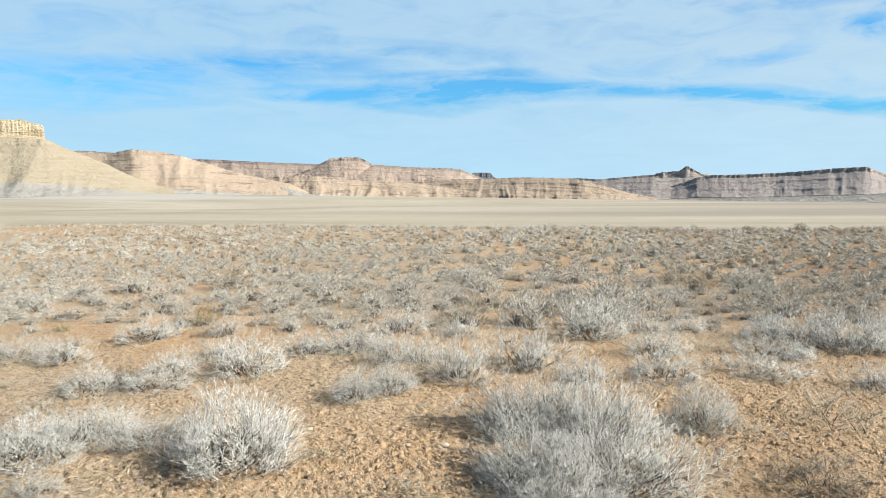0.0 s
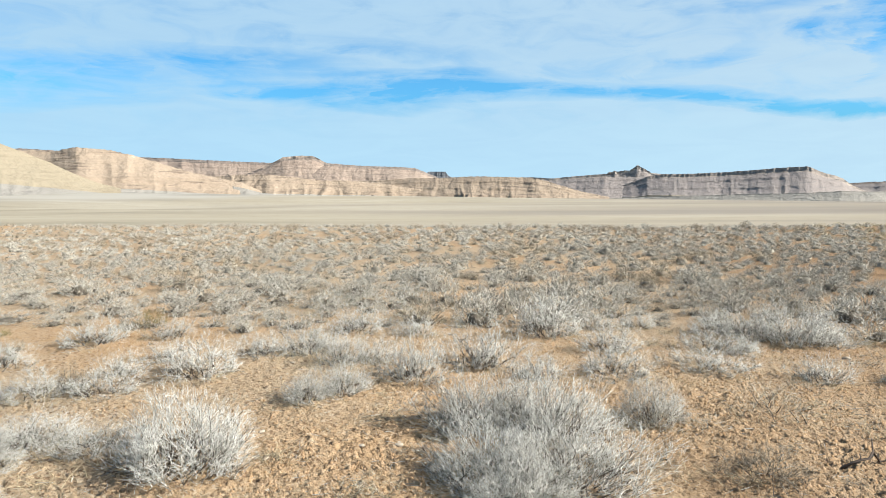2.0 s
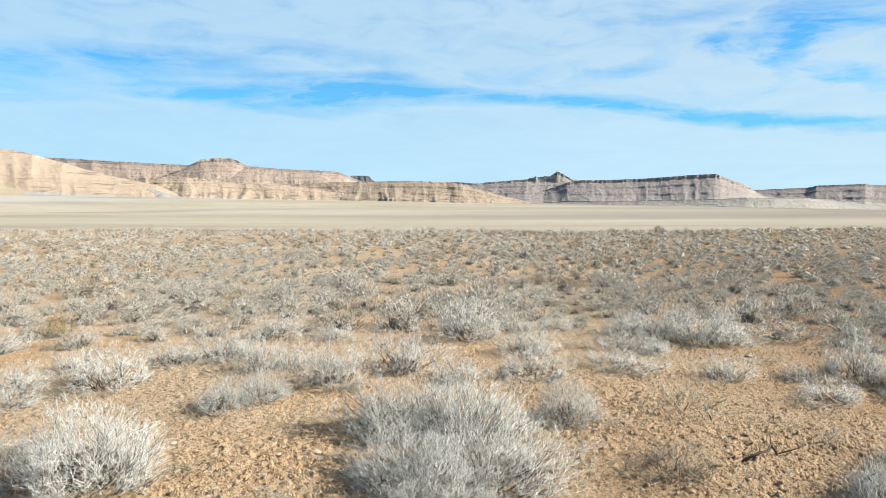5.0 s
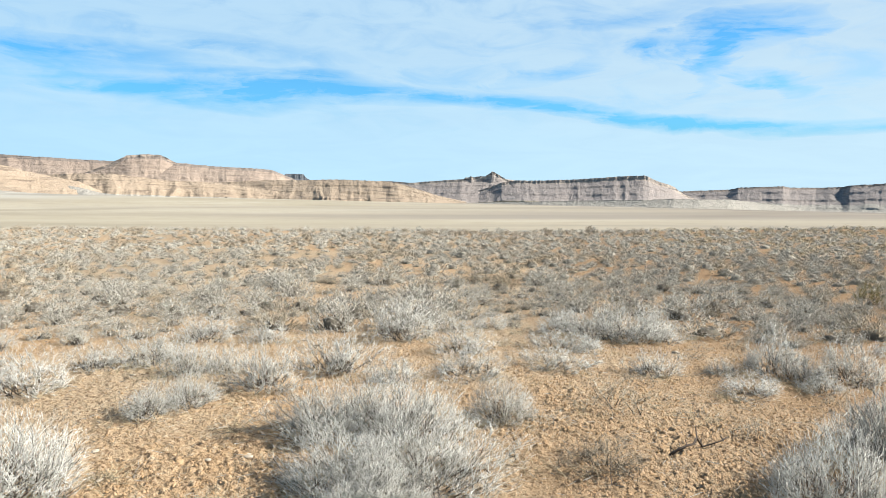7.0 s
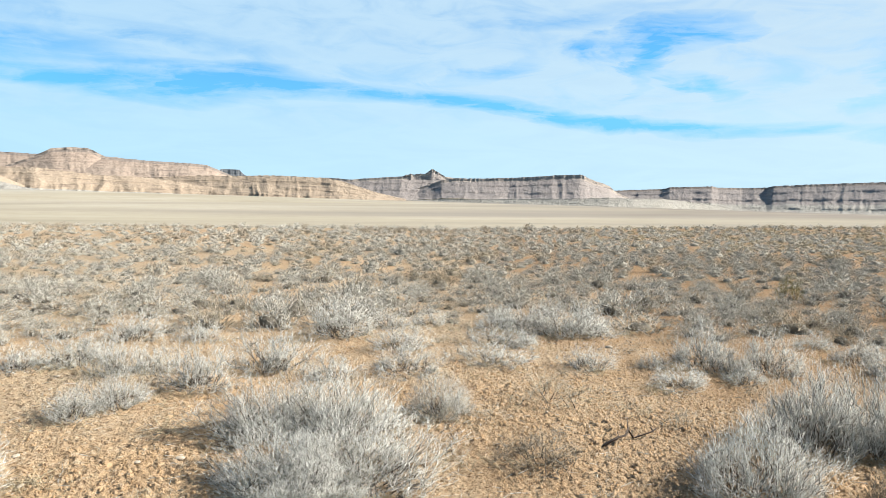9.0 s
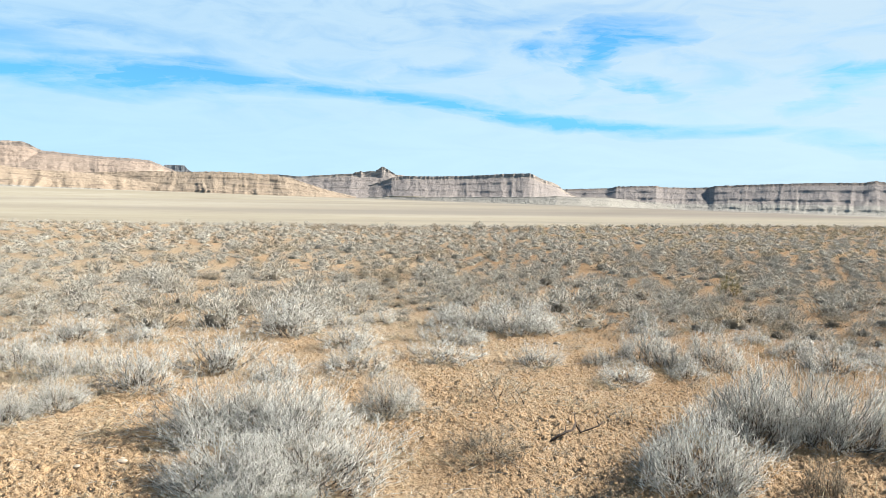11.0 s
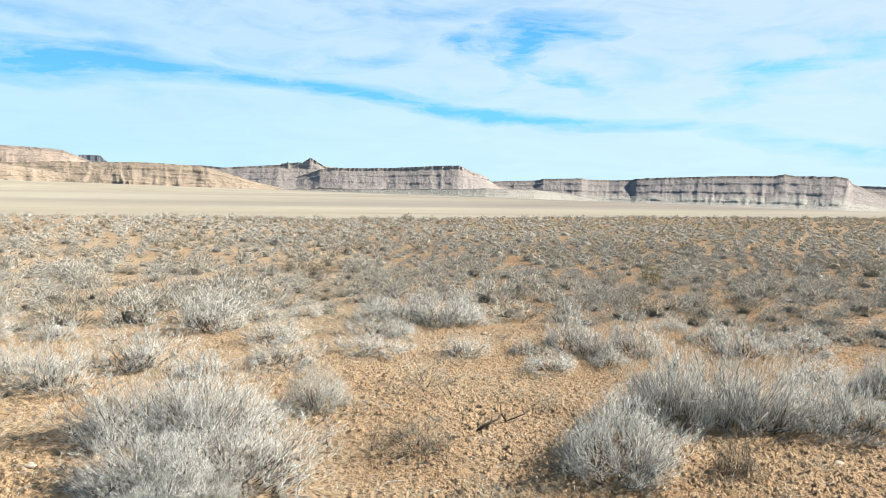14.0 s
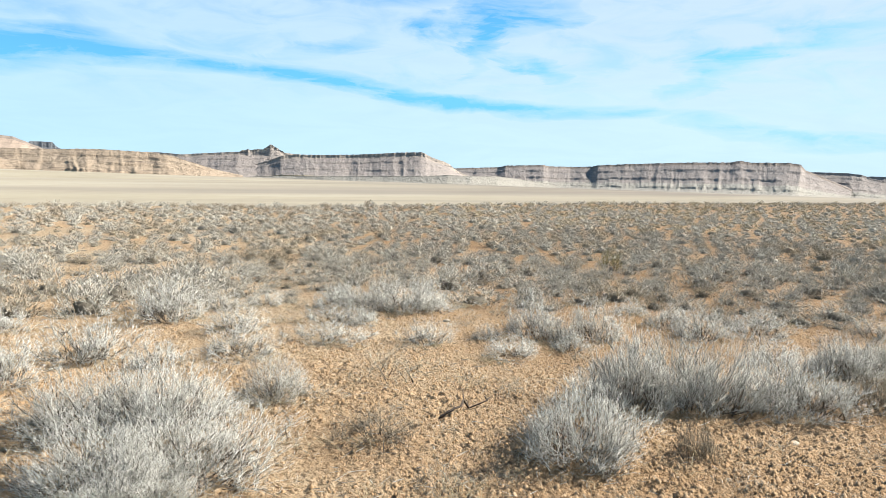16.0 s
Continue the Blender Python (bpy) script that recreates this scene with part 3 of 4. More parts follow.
# ---- shrubs ----
def tubes(paths, radii):
    """Three-sided tapering tubes along N paths of K points."""
    n, k, _ = paths.shape
    way = np.gradient(paths, axis=1)
    way /= np.linalg.norm(way, axis=2, keepdims=True) + 1e-9
    side = np.cross(way, np.array([0.31, 0.17, 0.93]))
    side /= np.linalg.norm(side, axis=2, keepdims=True) + 1e-9
    up = np.cross(way, side)
    ring = []
    for j in range(3):
        f = 2 * math.pi * j / 3
        ring.append(paths + radii[..., None] * (side * math.cos(f) + up * math.sin(f)))
    verts = np.stack(ring, 2).reshape(-1, 3)
    base = (np.arange(n)[:, None] * k + np.arange(k - 1)[None]).reshape(-1) * 3
    faces = np.concatenate([np.stack([base + j, base + (j + 1) % 3, base + (j + 1) % 3 + 3, base + j + 3], -1) for j in range(3)])
    return verts, faces


def unit(v):
    return v / (np.linalg.norm(v, axis=-1, keepdims=True) + 1e-9)


def spikes(start, end, radius):
    """Three-sided cones from start to end."""
    way = unit(end - start)
    side = unit(np.cross(way, np.array([0.31, 0.17, 0.93])))
    up = np.cross(way, side)
    r = radius[:, None]
    verts = np.stack([start + r * side, start + r * (up * 0.87 - side * 0.5), start - r * (up * 0.87 + side * 0.5), end], 1).reshape(-1, 3)
    i = np.arange(len(start)) * 4
    faces = np.concatenate([np.stack([i + j, i + (j + 1) % 3, i + 3], -1) for j in range(3)])
    return verts, faces


def blades(start, end, radius, rng):
    """Needle-thin twigs of one face, for what is seen from afar."""
    side = unit(np.cross(end - start, rng.normal(0, 1, start.shape))) * radius[:, None]
    i = np.arange(len(start)) * 3
    return np.stack([start + side, start - side, end], 1).reshape(-1, 3), np.stack([i, i + 1, i + 2], -1)


def joined(*shapes):
    """One shape of several, all in triangles."""
    verts, faces, count = [], [], 0
    for v, f in shapes:
        verts.append(v)
        faces.append((f if f.shape[1] == 3 else np.concatenate([f[:, :3], f[:, (0, 2, 3)]])) + count)
        count += len(v)
    return np.concatenate(verts), np.concatenate(faces)


def branching(seed, stems, branchlets, twigs, thick=1.0, radius=0.36, height=0.38, upright=0.2, lumpy=0.2, stray=0.58, long=1.0, foot=0.16, core_size=0.0, afar=False):
    """A leafless shrub: stems that bow outwards and up from one root, branchlets along them, and fine twigs on the branchlets.
    Returns the wood and the crown."""
    rng = np.random.default_rng(seed)
    fan = rng.uniform(0, 2 * math.pi, stems)
    lift = np.arcsin(rng.uniform(0.02, 1.0, stems) ** (1.15 - 0.6 * upright))
    away = np.stack([np.cos(lift) * np.cos(fan), np.cos(lift) * np.sin(fan), np.sin(lift)], -1)
    lumps = 1 + lumpy * (0.6 * np.sin(fan * 2 + seed) + 0.45 * np.sin(fan * 5 + seed * 2.1 + lift * 2) + 0.35 * np.sin(lift * 6 + fan * 3 + seed))
    size = np.array([radius, radius, height])
    tip = away * size * (rng.uniform(0.66, 0.92, stems) * lumps)[:, None]
    flat = away * np.array([1, 1, 0])
    root = np.concatenate([rng.normal(0, foot * radius, (stems, 2)), np.full((stems, 1), -0.03)], 1) + flat * foot * radius
    bend = (root + tip) / 2 + flat * 0.14 * radius + np.array([0, 0, -0.10 * height]) * np.cos(lift)[:, None] + rng.normal(0, 0.04 * radius, (stems, 3))
    bend[:, 2] = np.maximum(bend[:, 2], 0.015)

    def along(i, s):
        s = s[:, None]
        return root[i] * (1 - s) ** 2 + bend[i] * 2 * s * (1 - s) + tip[i] * s * s, unit((bend[i] - root[i]) * (1 - s) + (tip[i] - bend[i]) * s)

    k = np.linspace(0, 1, 5)
    path = np.stack([along(np.arange(stems), np.full(stems, s))[0] for s in k], 1)
    # afar, a dark dome replaces the stems and the shade among them
    wood = core(seed, radius, height, core_size) if afar else tubes(path, np.array([0.0050, 0.0036, 0.0020, 0.0013, 0.0007])[None] * rng.uniform(0.7, 1.3, (stems, 1)))
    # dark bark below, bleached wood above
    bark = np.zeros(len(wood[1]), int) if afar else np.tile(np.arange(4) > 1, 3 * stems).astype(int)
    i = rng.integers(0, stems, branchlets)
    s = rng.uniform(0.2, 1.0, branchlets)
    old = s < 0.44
    start, way = along(i, s)
    way = unit(way + rng.normal(0, stray, (branchlets, 3)) + np.array([0, 0, 0.2 + upright]))
    reach = (height * long * rng.uniform(0.12, 0.28, branchlets) * (1.15 - 0.4 * s))[:, None]
    end = start + way * reach
    end[:, 2] = np.maximum(end[:, 2], 0.012)
    way = unit(end - start)
    mid = (start + end) / 2 + rng.normal(0, 0.10, (branchlets, 3)) * reach
    thin = 0.0017 * thick * rng.uniform(0.7, 1.3, branchlets)
    shapes = [spikes(start, end, thin) if afar else tubes(np.stack([start, mid, end], 1), np.array([1.0, 0.85, 0.4])[None] * thin[:, None])]
    shell = int(twigs * 0.4)
    j = rng.integers(0, branchlets, twigs)
    s = rng.uniform(0.15, 1.0, twigs)[:, None]
    base = start[j] * (1 - s) ** 2 + mid[j] * 2 * s * (1 - s) + end[j] * s * s
    out = unit(way[j] + rng.normal(0, stray * 1.15, (twigs, 3)) + np.array([0, 0, 0.15 + 0.5 * upright]))
    # more than half of them crowd on the outside of the crown
    fan, lift = rng.uniform(0, 2 * math.pi, shell), np.arcsin(rng.uniform(0.14, 1.0, shell))
    away = np.stack([np.cos(lift) * np.cos(fan), np.cos(lift) * np.sin(fan), np.sin(lift)], -1)
    lumps = 1 + lumpy * (0.6 * np.sin(fan * 2 + seed) + 0.45 * np.sin(fan * 5 + seed * 2.1 + lift * 2) + 0.35 * np.sin(lift * 6 + fan * 3 + seed))
    base[:shell] = away * size * (rng.uniform(0.5, 0.92, shell) ** 0.8 * lumps)[:, None]
    out[:shell] = unit(away * 0.6 + rng.normal(0, 0.36, (shell, 3)) + np.array([0, 0, 0.35 + 0.5 * upright]))
    out[:, 2] = np.where(base[:, 2] < 0.04, np.abs(out[:, 2]), out[:, 2])
    end, thin = base + out * (height * long * rng.uniform(0.07, 0.17, twigs))[:, None], 0.0014 * thick * rng.uniform(0.7, 1.3, twigs)
    shapes.append(blades(base, end, thin, rng) if afar else spikes(base, end, thin))
    # the lowest branchlets are old wood, coloured darker still to deepen inner shade
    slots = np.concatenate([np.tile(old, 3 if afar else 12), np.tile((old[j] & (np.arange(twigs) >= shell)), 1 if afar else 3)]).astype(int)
    return wood, bark, joined(*shapes), slots


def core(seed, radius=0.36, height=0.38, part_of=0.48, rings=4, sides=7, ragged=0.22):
    """The inside of a shrub: a lumpy dome, darker than the twigs to give inner shade."""
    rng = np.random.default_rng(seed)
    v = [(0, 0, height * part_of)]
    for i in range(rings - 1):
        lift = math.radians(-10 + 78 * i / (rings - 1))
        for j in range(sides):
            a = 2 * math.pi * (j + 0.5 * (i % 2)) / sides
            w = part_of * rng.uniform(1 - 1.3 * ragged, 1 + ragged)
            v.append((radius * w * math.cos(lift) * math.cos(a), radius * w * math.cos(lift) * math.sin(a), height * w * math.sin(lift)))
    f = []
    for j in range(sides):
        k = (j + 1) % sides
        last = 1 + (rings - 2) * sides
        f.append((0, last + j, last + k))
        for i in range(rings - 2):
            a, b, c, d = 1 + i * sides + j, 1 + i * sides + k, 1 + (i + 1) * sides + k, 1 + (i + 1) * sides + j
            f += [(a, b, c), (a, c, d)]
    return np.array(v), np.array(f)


def tuft_shape(seed, twigs, thick, radius=0.36, height=0.38, short=0.12, long=0.28, jitter=0.42, rise=0.35, lumpy=0.2, inside=0.4):
    """The bristling outside of a far shrub: twigs on a dome."""
    rng = np.random.default_rng(seed)
    fan = rng.uniform(0, 2 * math.pi, twigs)
    lift = np.arcsin(rng.uniform(0.08, 1.0, twigs))
    away = np.stack([np.cos(lift) * np.cos(fan), np.cos(lift) * np.sin(fan), np.sin(lift)], -1)
    lumps = 1 + lumpy * (np.sin(fan * 2 + seed) * 0.6 + np.sin(fan * 5 + seed * 2.1 + lift * 2) * 0.45)
    root = away * np.array([radius, radius, height]) * (rng.uniform(inside, 0.84, twigs) * lumps)[:, None]
    way = unit(away * 0.6 + rng.normal(0, jitter, (twigs, 3)) + np.array([0, 0, rise]))
    way[:, 2] = np.where(root[:, 2] < 0.06, np.abs(way[:, 2]), way[:, 2])
    return blades(root, root + way * (height * rng.uniform(short, long, twigs))[:, None], 0.0020 * thick * rng.uniform(0.7, 1.3, twigs), rng)


def shrub(name, label, group, twig_material, wood_material, seed, *counts, **shape):
    ob = tagged(new(name), label, "shrub", group)
    wood, bark, crown, slots = branching(seed, *counts, **shape)
    part("woody_base", mesh_of("woody_base", *wood, [wood_material, twig_material], True, bark), ob, "dark woody base, for farther shrubs a dome toned as inner shade")
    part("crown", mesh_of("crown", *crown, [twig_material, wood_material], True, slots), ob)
    return ob


def height_at(x, y):
    return float(ground_height(np.array([x]), np.array([y]))[0])


RNG = random.Random(7)


def plant(proto, x, y, radius, height, turn=None, ref=(0.36, 0.38)):
    m = pose(x, y, height_at(x, y), rz=RNG.uniform(0, 360) if turn is None else turn)
    return copy_thing(proto, m @ Matrix.Diagonal((radius / ref[0], radius / ref[0], height / ref[1], 1)))


GREY_LABEL = "dense grey leafless desert shrub with fine pale twigs on bare soil"
NEAR, RISE = "grey shrubs near the path", "grey shrubs on the rise"
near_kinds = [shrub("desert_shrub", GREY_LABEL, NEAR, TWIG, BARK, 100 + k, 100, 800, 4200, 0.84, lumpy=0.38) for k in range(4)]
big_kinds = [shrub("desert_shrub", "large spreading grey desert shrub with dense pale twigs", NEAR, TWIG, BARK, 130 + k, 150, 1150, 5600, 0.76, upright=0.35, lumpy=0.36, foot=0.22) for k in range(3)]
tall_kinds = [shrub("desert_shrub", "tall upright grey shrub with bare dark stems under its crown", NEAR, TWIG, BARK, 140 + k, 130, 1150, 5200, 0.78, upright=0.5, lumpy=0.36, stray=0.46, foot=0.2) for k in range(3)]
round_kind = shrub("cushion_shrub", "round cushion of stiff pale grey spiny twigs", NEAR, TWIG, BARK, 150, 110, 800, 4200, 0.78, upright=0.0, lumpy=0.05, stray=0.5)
sparse_kinds = [shrub("sparse_shrub", "low sparse dry shrub with bent bleached twigs", "sparse dry shrubs", DRY, BARK, 160 + k, 30, 110, 560, 0.95, lumpy=0.35, stray=0.6, foot=0.3) for k in range(3)]
dead_kind = shrub("dead_brush", "low dark half-dead shrub with broken brown twigs", "dead shrubs", DEAD, BARK, 165, 70, 420, 1900, 1.05, lumpy=0.35, stray=0.6, foot=0.3)
olive_kind = shrub("olive_shrub", "upright olive-brown shrub among grey ones", "olive shrubs", OLIVE, BARK, 170, 60, 300, 1300, 1.5, upright=0.5, core_size=0.2, afar=True)
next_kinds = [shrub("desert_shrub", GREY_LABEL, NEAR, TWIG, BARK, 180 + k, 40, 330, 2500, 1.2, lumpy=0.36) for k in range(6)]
mid_kinds = [shrub("grey_brush", "grey desert shrub farther out on the rise", RISE, BRUSH, SHADE_MASS, 200 + k, 70, 200, 1250, 2.7, lumpy=0.3, core_size=0.36, afar=True) for k in range(7)]
tawny_kinds = [shrub("tawny_brush", "brownish dry shrub among the grey ones", RISE, TAWNY, SHADE_MASS, 220 + k, 60, 180, 1000, 2.7, lumpy=0.3, core_size=0.36, afar=True) for k in range(2)]

# x, y, half width, height
SHRUBS_WEST = ((-3.30, 2.81, 0.17, 0.08), (-2.58, 3.58, 0.44, 0.37), (-3.29, 3.60, 0.25, 0.18), (-3.81, 3.18, 0.39, 0.22), (-3.74, 3.57, 0.31, 0.21), (-4.12, 4.71, 0.30, 0.19), (-4.57, 4.45, 0.27, 0.21), (-3.68, 5.34, 0.36, 0.33), (-4.37, 5.19, 0.20, 0.22), (-3.53, 6.14, 0.24, 0.24), (-4.33, 5.78, 0.21, 0.19), (-5.67, 5.19, 0.29, 0.24), (-6.18, 5.13, 0.29, 0.22), (-4.93, 6.71, 0.22, 0.23), (-5.58, 6.28, 0.35, 0.27), (-5.70, 7.04, 0.23, 0.21), (-4.78, 7.99, 0.27, 0.14), (-6.82, 7.59, 0.16, 0.11), (-4.91, 9.08, 0.42, 0.25), (-7.65, 7.13, 0.40, 0.14), (-8.21, 6.82, 0.31, 0.11), (-4.17, 9.20, 0.24, 0.26))
SHRUBS_MIDDLE = ((-0.95, 4.62, 0.40, 0.33), (-0.50, 4.52, 0.40, 0.36), (-2.41, 4.89, 0.21, 0.20), (-2.22, 5.14, 0.21, 0.24), (-1.78, 5.60, 0.29, 0.39), (-0.75, 5.91, 0.25, 0.20), (-0.14, 6.12, 0.33, 0.24), (-1.33, 6.25, 0.36, 0.38), (0.63, 6.52, 0.33, 0.18), (-2.33, 6.14, 0.19, 0.24), (-2.60, 6.03, 0.22, 0.30), (-0.22, 7.07, 0.30, 0.24), (-3.20, 6.36, 0.27, 0.33), (-3.00, 6.53, 0.21, 0.24), (0.76, 7.36, 0.33, 0.20), (-0.93, 7.70, 0.38, 0.41), (-2.36, 7.48, 0.24, 0.21), (-3.06, 7.45, 0.30, 0.29), (-0.38, 8.20, 0.24, 0.21), (0.04, 8.40, 0.22, 0.20), (-0.26, 9.06, 0.26, 0.23), (-3.13, 9.03, 0.28, 0.18), (-2.10, 9.52, 0.30, 0.27), (-2.55, 9.55, 0.30, 0.31))
SHRUBS_EAST = ((1.52, 6.38, 0.22, 0.21), (1.02, 7.23, 0.19, 0.16), (1.53, 7.78, 0.33, 0.37), (1.22, 8.06, 0.34, 0.33), (0.87, 8.28, 0.28, 0.25), (1.88, 8.19, 0.27, 0.30), (0.80, 10.32, 0.32, 0.20), (-0.04, 10.41, 0.29, 0.20), (2.11, 10.45, 0.26, 0.23), (1.98, 11.05, 0.29, 0.19), (2.13, 5.80, 0.27, 0.17), (2.76, 5.93, 0.21, 0.16), (2.10, 6.43, 0.15, 0.15), (2.75, 6.24, 0.20, 0.30), (2.60, 6.55, 0.28, 0.37), (3.16, 6.31, 0.27, 0.36), (1.92, 7.84, 0.26, 0.20), (2.51, 8.22, 0.40, 0.24), (3.81, 8.00, 0.28, 0.18), (3.44, 8.80, 0.35, 0.23), (4.09, 7.34, 0.21, 0.17))
SHRUBS_FAR_EAST = ((1.83, 3.71, 0.39, 0.35), (4.34, 5.22, 0.28, 0.20), (4.27, 6.17, 0.32, 0.28), (4.93, 6.22, 0.33, 0.23), (4.19, 6.75, 0.24, 0.21), (6.09, 5.92, 0.26, 0.22), (5.77, 6.63, 0.25, 0.19), (5.00, 7.62, 0.26, 0.19), (6.36, 6.73, 0.32, 0.22), (6.37, 8.29, 0.30, 0.21))
TALL = ((2.53, 4.44, 0.38, 0.45), (3.00, 4.31, 0.39, 0.47), (3.59, 4.15, 0.41, 0.33), (4.60, 4.76, 0.31, 0.29), (5.01, 4.78, 0.27, 0.28))
# the three after (4.17, 4.02) are added, for dark debris and shade there
DEAD_BRUSH = ((0.70, 4.16, 0.26, 0.15), (2.43, 3.50, 0.12, 0.22), (4.17, 4.02, 0.20, 0.28), (4.50, 4.22, 0.26, 0.16), (4.28, 3.72, 0.22, 0.07), (4.75, 4.02, 0.24, 0.09), (-4.46, 4.73, 0.12, 0.19), (-2.10, 3.72, 0.09, 0.06))
LARGE = ((-0.72, 3.72, 0.40, 0.27), (-0.30, 3.80, 0.42, 0.31), (-0.52, 3.45, 0.34, 0.24))
SPARSE = ((-1.33, 3.41, 0.20, 0.13), (0.20, 4.13, 0.11, 0.07), (-2.12, 3.73, 0.09, 0.06), (0.46, 4.88, 0.22, 0.11), (-1.71, 4.75, 0.24, 0.07), (0.95, 5.35, 0.31, 0.21), (-4.56, 3.97, 0.21, 0.12), (-4.46, 4.73, 0.13, 0.20), (-5.34, 4.37, 0.11, 0.09), (0.25, 7.46, 0.16, 0.09), (0.39, 8.24, 0.21, 0.16), (-4.11, 8.36, 0.17, 0.10), (0.95, 3.33, 0.18, 0.15), (1.55, 5.09, 0.15, 0.11), (1.09, 5.67, 0.14, 0.06))
planted = []
for k, (x, y, r, h) in enumerate(SHRUBS_WEST + SHRUBS_MIDDLE + SHRUBS_EAST + SHRUBS_FAR_EAST):
    planted.append((x, y, r))
    near = math.hypot(x, y)
    kinds = mid_kinds if near > 8.5 else next_kinds if near > 5.6 else big_kinds if r > 0.38 else near_kinds
    plant(kinds[k % len(kinds)], x, y, r * 1.24, h * 1.12)
for rows, kinds in ((TALL, tall_kinds), (LARGE, big_kinds), (SPARSE, sparse_kinds), (DEAD_BRUSH, [dead_kind])):
    for k, (x, y, r, h) in enumerate(rows):
        planted.append((x, y, r))
        plant(kinds[k % len(kinds)], x, y, r * 1.24, h * 1.12)
plant(round_kind, 0.12, 4.95, 0.29, 0.34)
for x, y, r, h in ((5.6, 10.8, 0.26, 0.46), (-5.56, 7.18, 0.22, 0.26), (-6.89, 6.33, 0.12, 0.12)):
    plant(olive_kind, x, y, r, h)
    planted.append((x, y, r))
planted.append((0.12, 4.95, 0.29))

# the rest of the rise, thinner on bare patches
placed = np.array(planted)


def scatter(lo, hi, tries, spacing, seed, least=0.17, most=0.27):
    rng = np.random.default_rng(seed)
    az = np.radians(rng.uniform(-57, 53, tries))
    r = np.sqrt(rng.uniform(lo * lo, hi * hi, tries))
    x, y = r * np.sin(az), r * np.cos(az)
    size = (least + most * rng.uniform(0, 1, tries) ** 1.6) * np.interp(np.degrees(az), (-50, -10), (0.82, 1.0))
    bare = 0.7 * fbm(x * 0.16, y * 0.16, 77, 3) + 0.3 * fbm(x * 0.7, y * 0.7, 79, 2)
    keep = (r < crest(np.degrees(az)) + 8) & (rng.uniform(0, 1, tries) < np.clip(3.6 - 5.4 * bare + np.clip(np.degrees(az) / 30, -0.35, 1.0), 0.1, 1))
    cells = {}
    for p in placed:
        cells.setdefault((int(p[0] // 1), int(p[1] // 1)), []).append(tuple(p))
    got = []
    for px, py, ps in zip(x[keep], y[keep], size[keep]):
        ci, cj = int(px // 1), int(py // 1)
        near = [q for a in (-1, 0, 1) for b in (-1, 0, 1) for q in cells.get((ci + a, cj + b), ())]
        if all((q[0] - px) ** 2 + (q[1] - py) ** 2 > (spacing * (q[2] + ps)) ** 2 for q in near):
            cells.setdefault((ci, cj), []).append((px, py, ps))
            got.append((px, py, ps))
    return got


for k, (x, y, s) in enumerate(scatter(3.6, 8.2, 300, 1.1, 4, 0.05, 0.10)[:60]):
    plant(sparse_kinds[k % 3], x, y, s * 1.5, s * RNG.uniform(0.7, 1.1))
for k, (x, y, s) in enumerate(scatter(8.3, 13.0, 3600, 0.8, 5, 0.14, 0.28)[:340]):
    plant(tawny_kinds[k % 2] if k % 9 == 0 else mid_kinds[k % 7], x, y, s * 1.2, s * RNG.uniform(0.85, 1.2))


def far_shrubs(name, label, spots, twig_material, mass_material, twigs, thick, seed):
    """The thousands of shrubs towards the crest of the rise."""
    kinds = []
    for k in range(8):
        # each core is coloured darker than its twigs, as shade within
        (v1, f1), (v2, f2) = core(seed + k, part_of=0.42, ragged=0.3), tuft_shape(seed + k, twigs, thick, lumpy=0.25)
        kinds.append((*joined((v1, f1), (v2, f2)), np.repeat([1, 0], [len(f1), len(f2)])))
    rng = np.random.default_rng(seed)
    verts, faces, slots, count = [], [], [], 0
    ground_z = ground_height(np.array([p[0] for p in spots]), np.array([p[1] for p in spots]))
    for k, (x, y, s) in enumerate(spots):
        v, f, m = kinds[k % 8]
        turn, tall = rng.uniform(0, 6.28), rng.uniform(0.55, 0.9)
        c, d = math.cos(turn) * s / 0.32, math.sin(turn) * s / 0.32
        verts.append(np.stack([v[:, 0] * c - v[:, 1] * d + x, v[:, 0] * d + v[:, 1] * c + y, v[:, 2] * tall * s / 0.33 + ground_z[k]], -1))
        faces.append(f + count)
        slots.append(m)
        count += len(v)
    ob = new(name, mesh_of(name, np.concatenate(verts), np.concatenate(faces), [twig_material, mass_material], False, np.concatenate(slots)))
    tagged(ob, label, "shrubs", kind="stuff")


middle, distant, last = scatter(13.0, 20.0, 7000, 0.88, 6, 0.13, 0.22), scatter(20.0, 32.0, 14000, 0.9, 8, 0.13, 0.18), scatter(32.0, 60.0, 20000, 0.92, 9, 0.13, 0.17)
GREY_MANY, BROWN_MANY = "countless low grey desert shrubs covering the rise", "countless low brownish dry shrubs among the grey ones"
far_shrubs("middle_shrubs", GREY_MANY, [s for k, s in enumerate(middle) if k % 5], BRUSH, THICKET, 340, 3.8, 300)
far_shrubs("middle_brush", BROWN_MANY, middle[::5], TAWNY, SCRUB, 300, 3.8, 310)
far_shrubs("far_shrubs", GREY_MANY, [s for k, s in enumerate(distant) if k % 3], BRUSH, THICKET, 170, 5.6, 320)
straw = [s for s in distant[::3] + last[::2] if math.degrees(math.atan2(s[0], s[1])) > 12]
brown_far, brown_last = ([s for s in rows if math.degrees(math.atan2(s[0], s[1])) <= 12] for rows in (distant[::3], last[::2]))
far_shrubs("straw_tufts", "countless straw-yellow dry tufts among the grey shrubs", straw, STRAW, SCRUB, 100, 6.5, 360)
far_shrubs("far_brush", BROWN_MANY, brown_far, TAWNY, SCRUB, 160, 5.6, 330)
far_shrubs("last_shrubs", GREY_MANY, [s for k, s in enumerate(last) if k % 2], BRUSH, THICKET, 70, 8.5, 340)
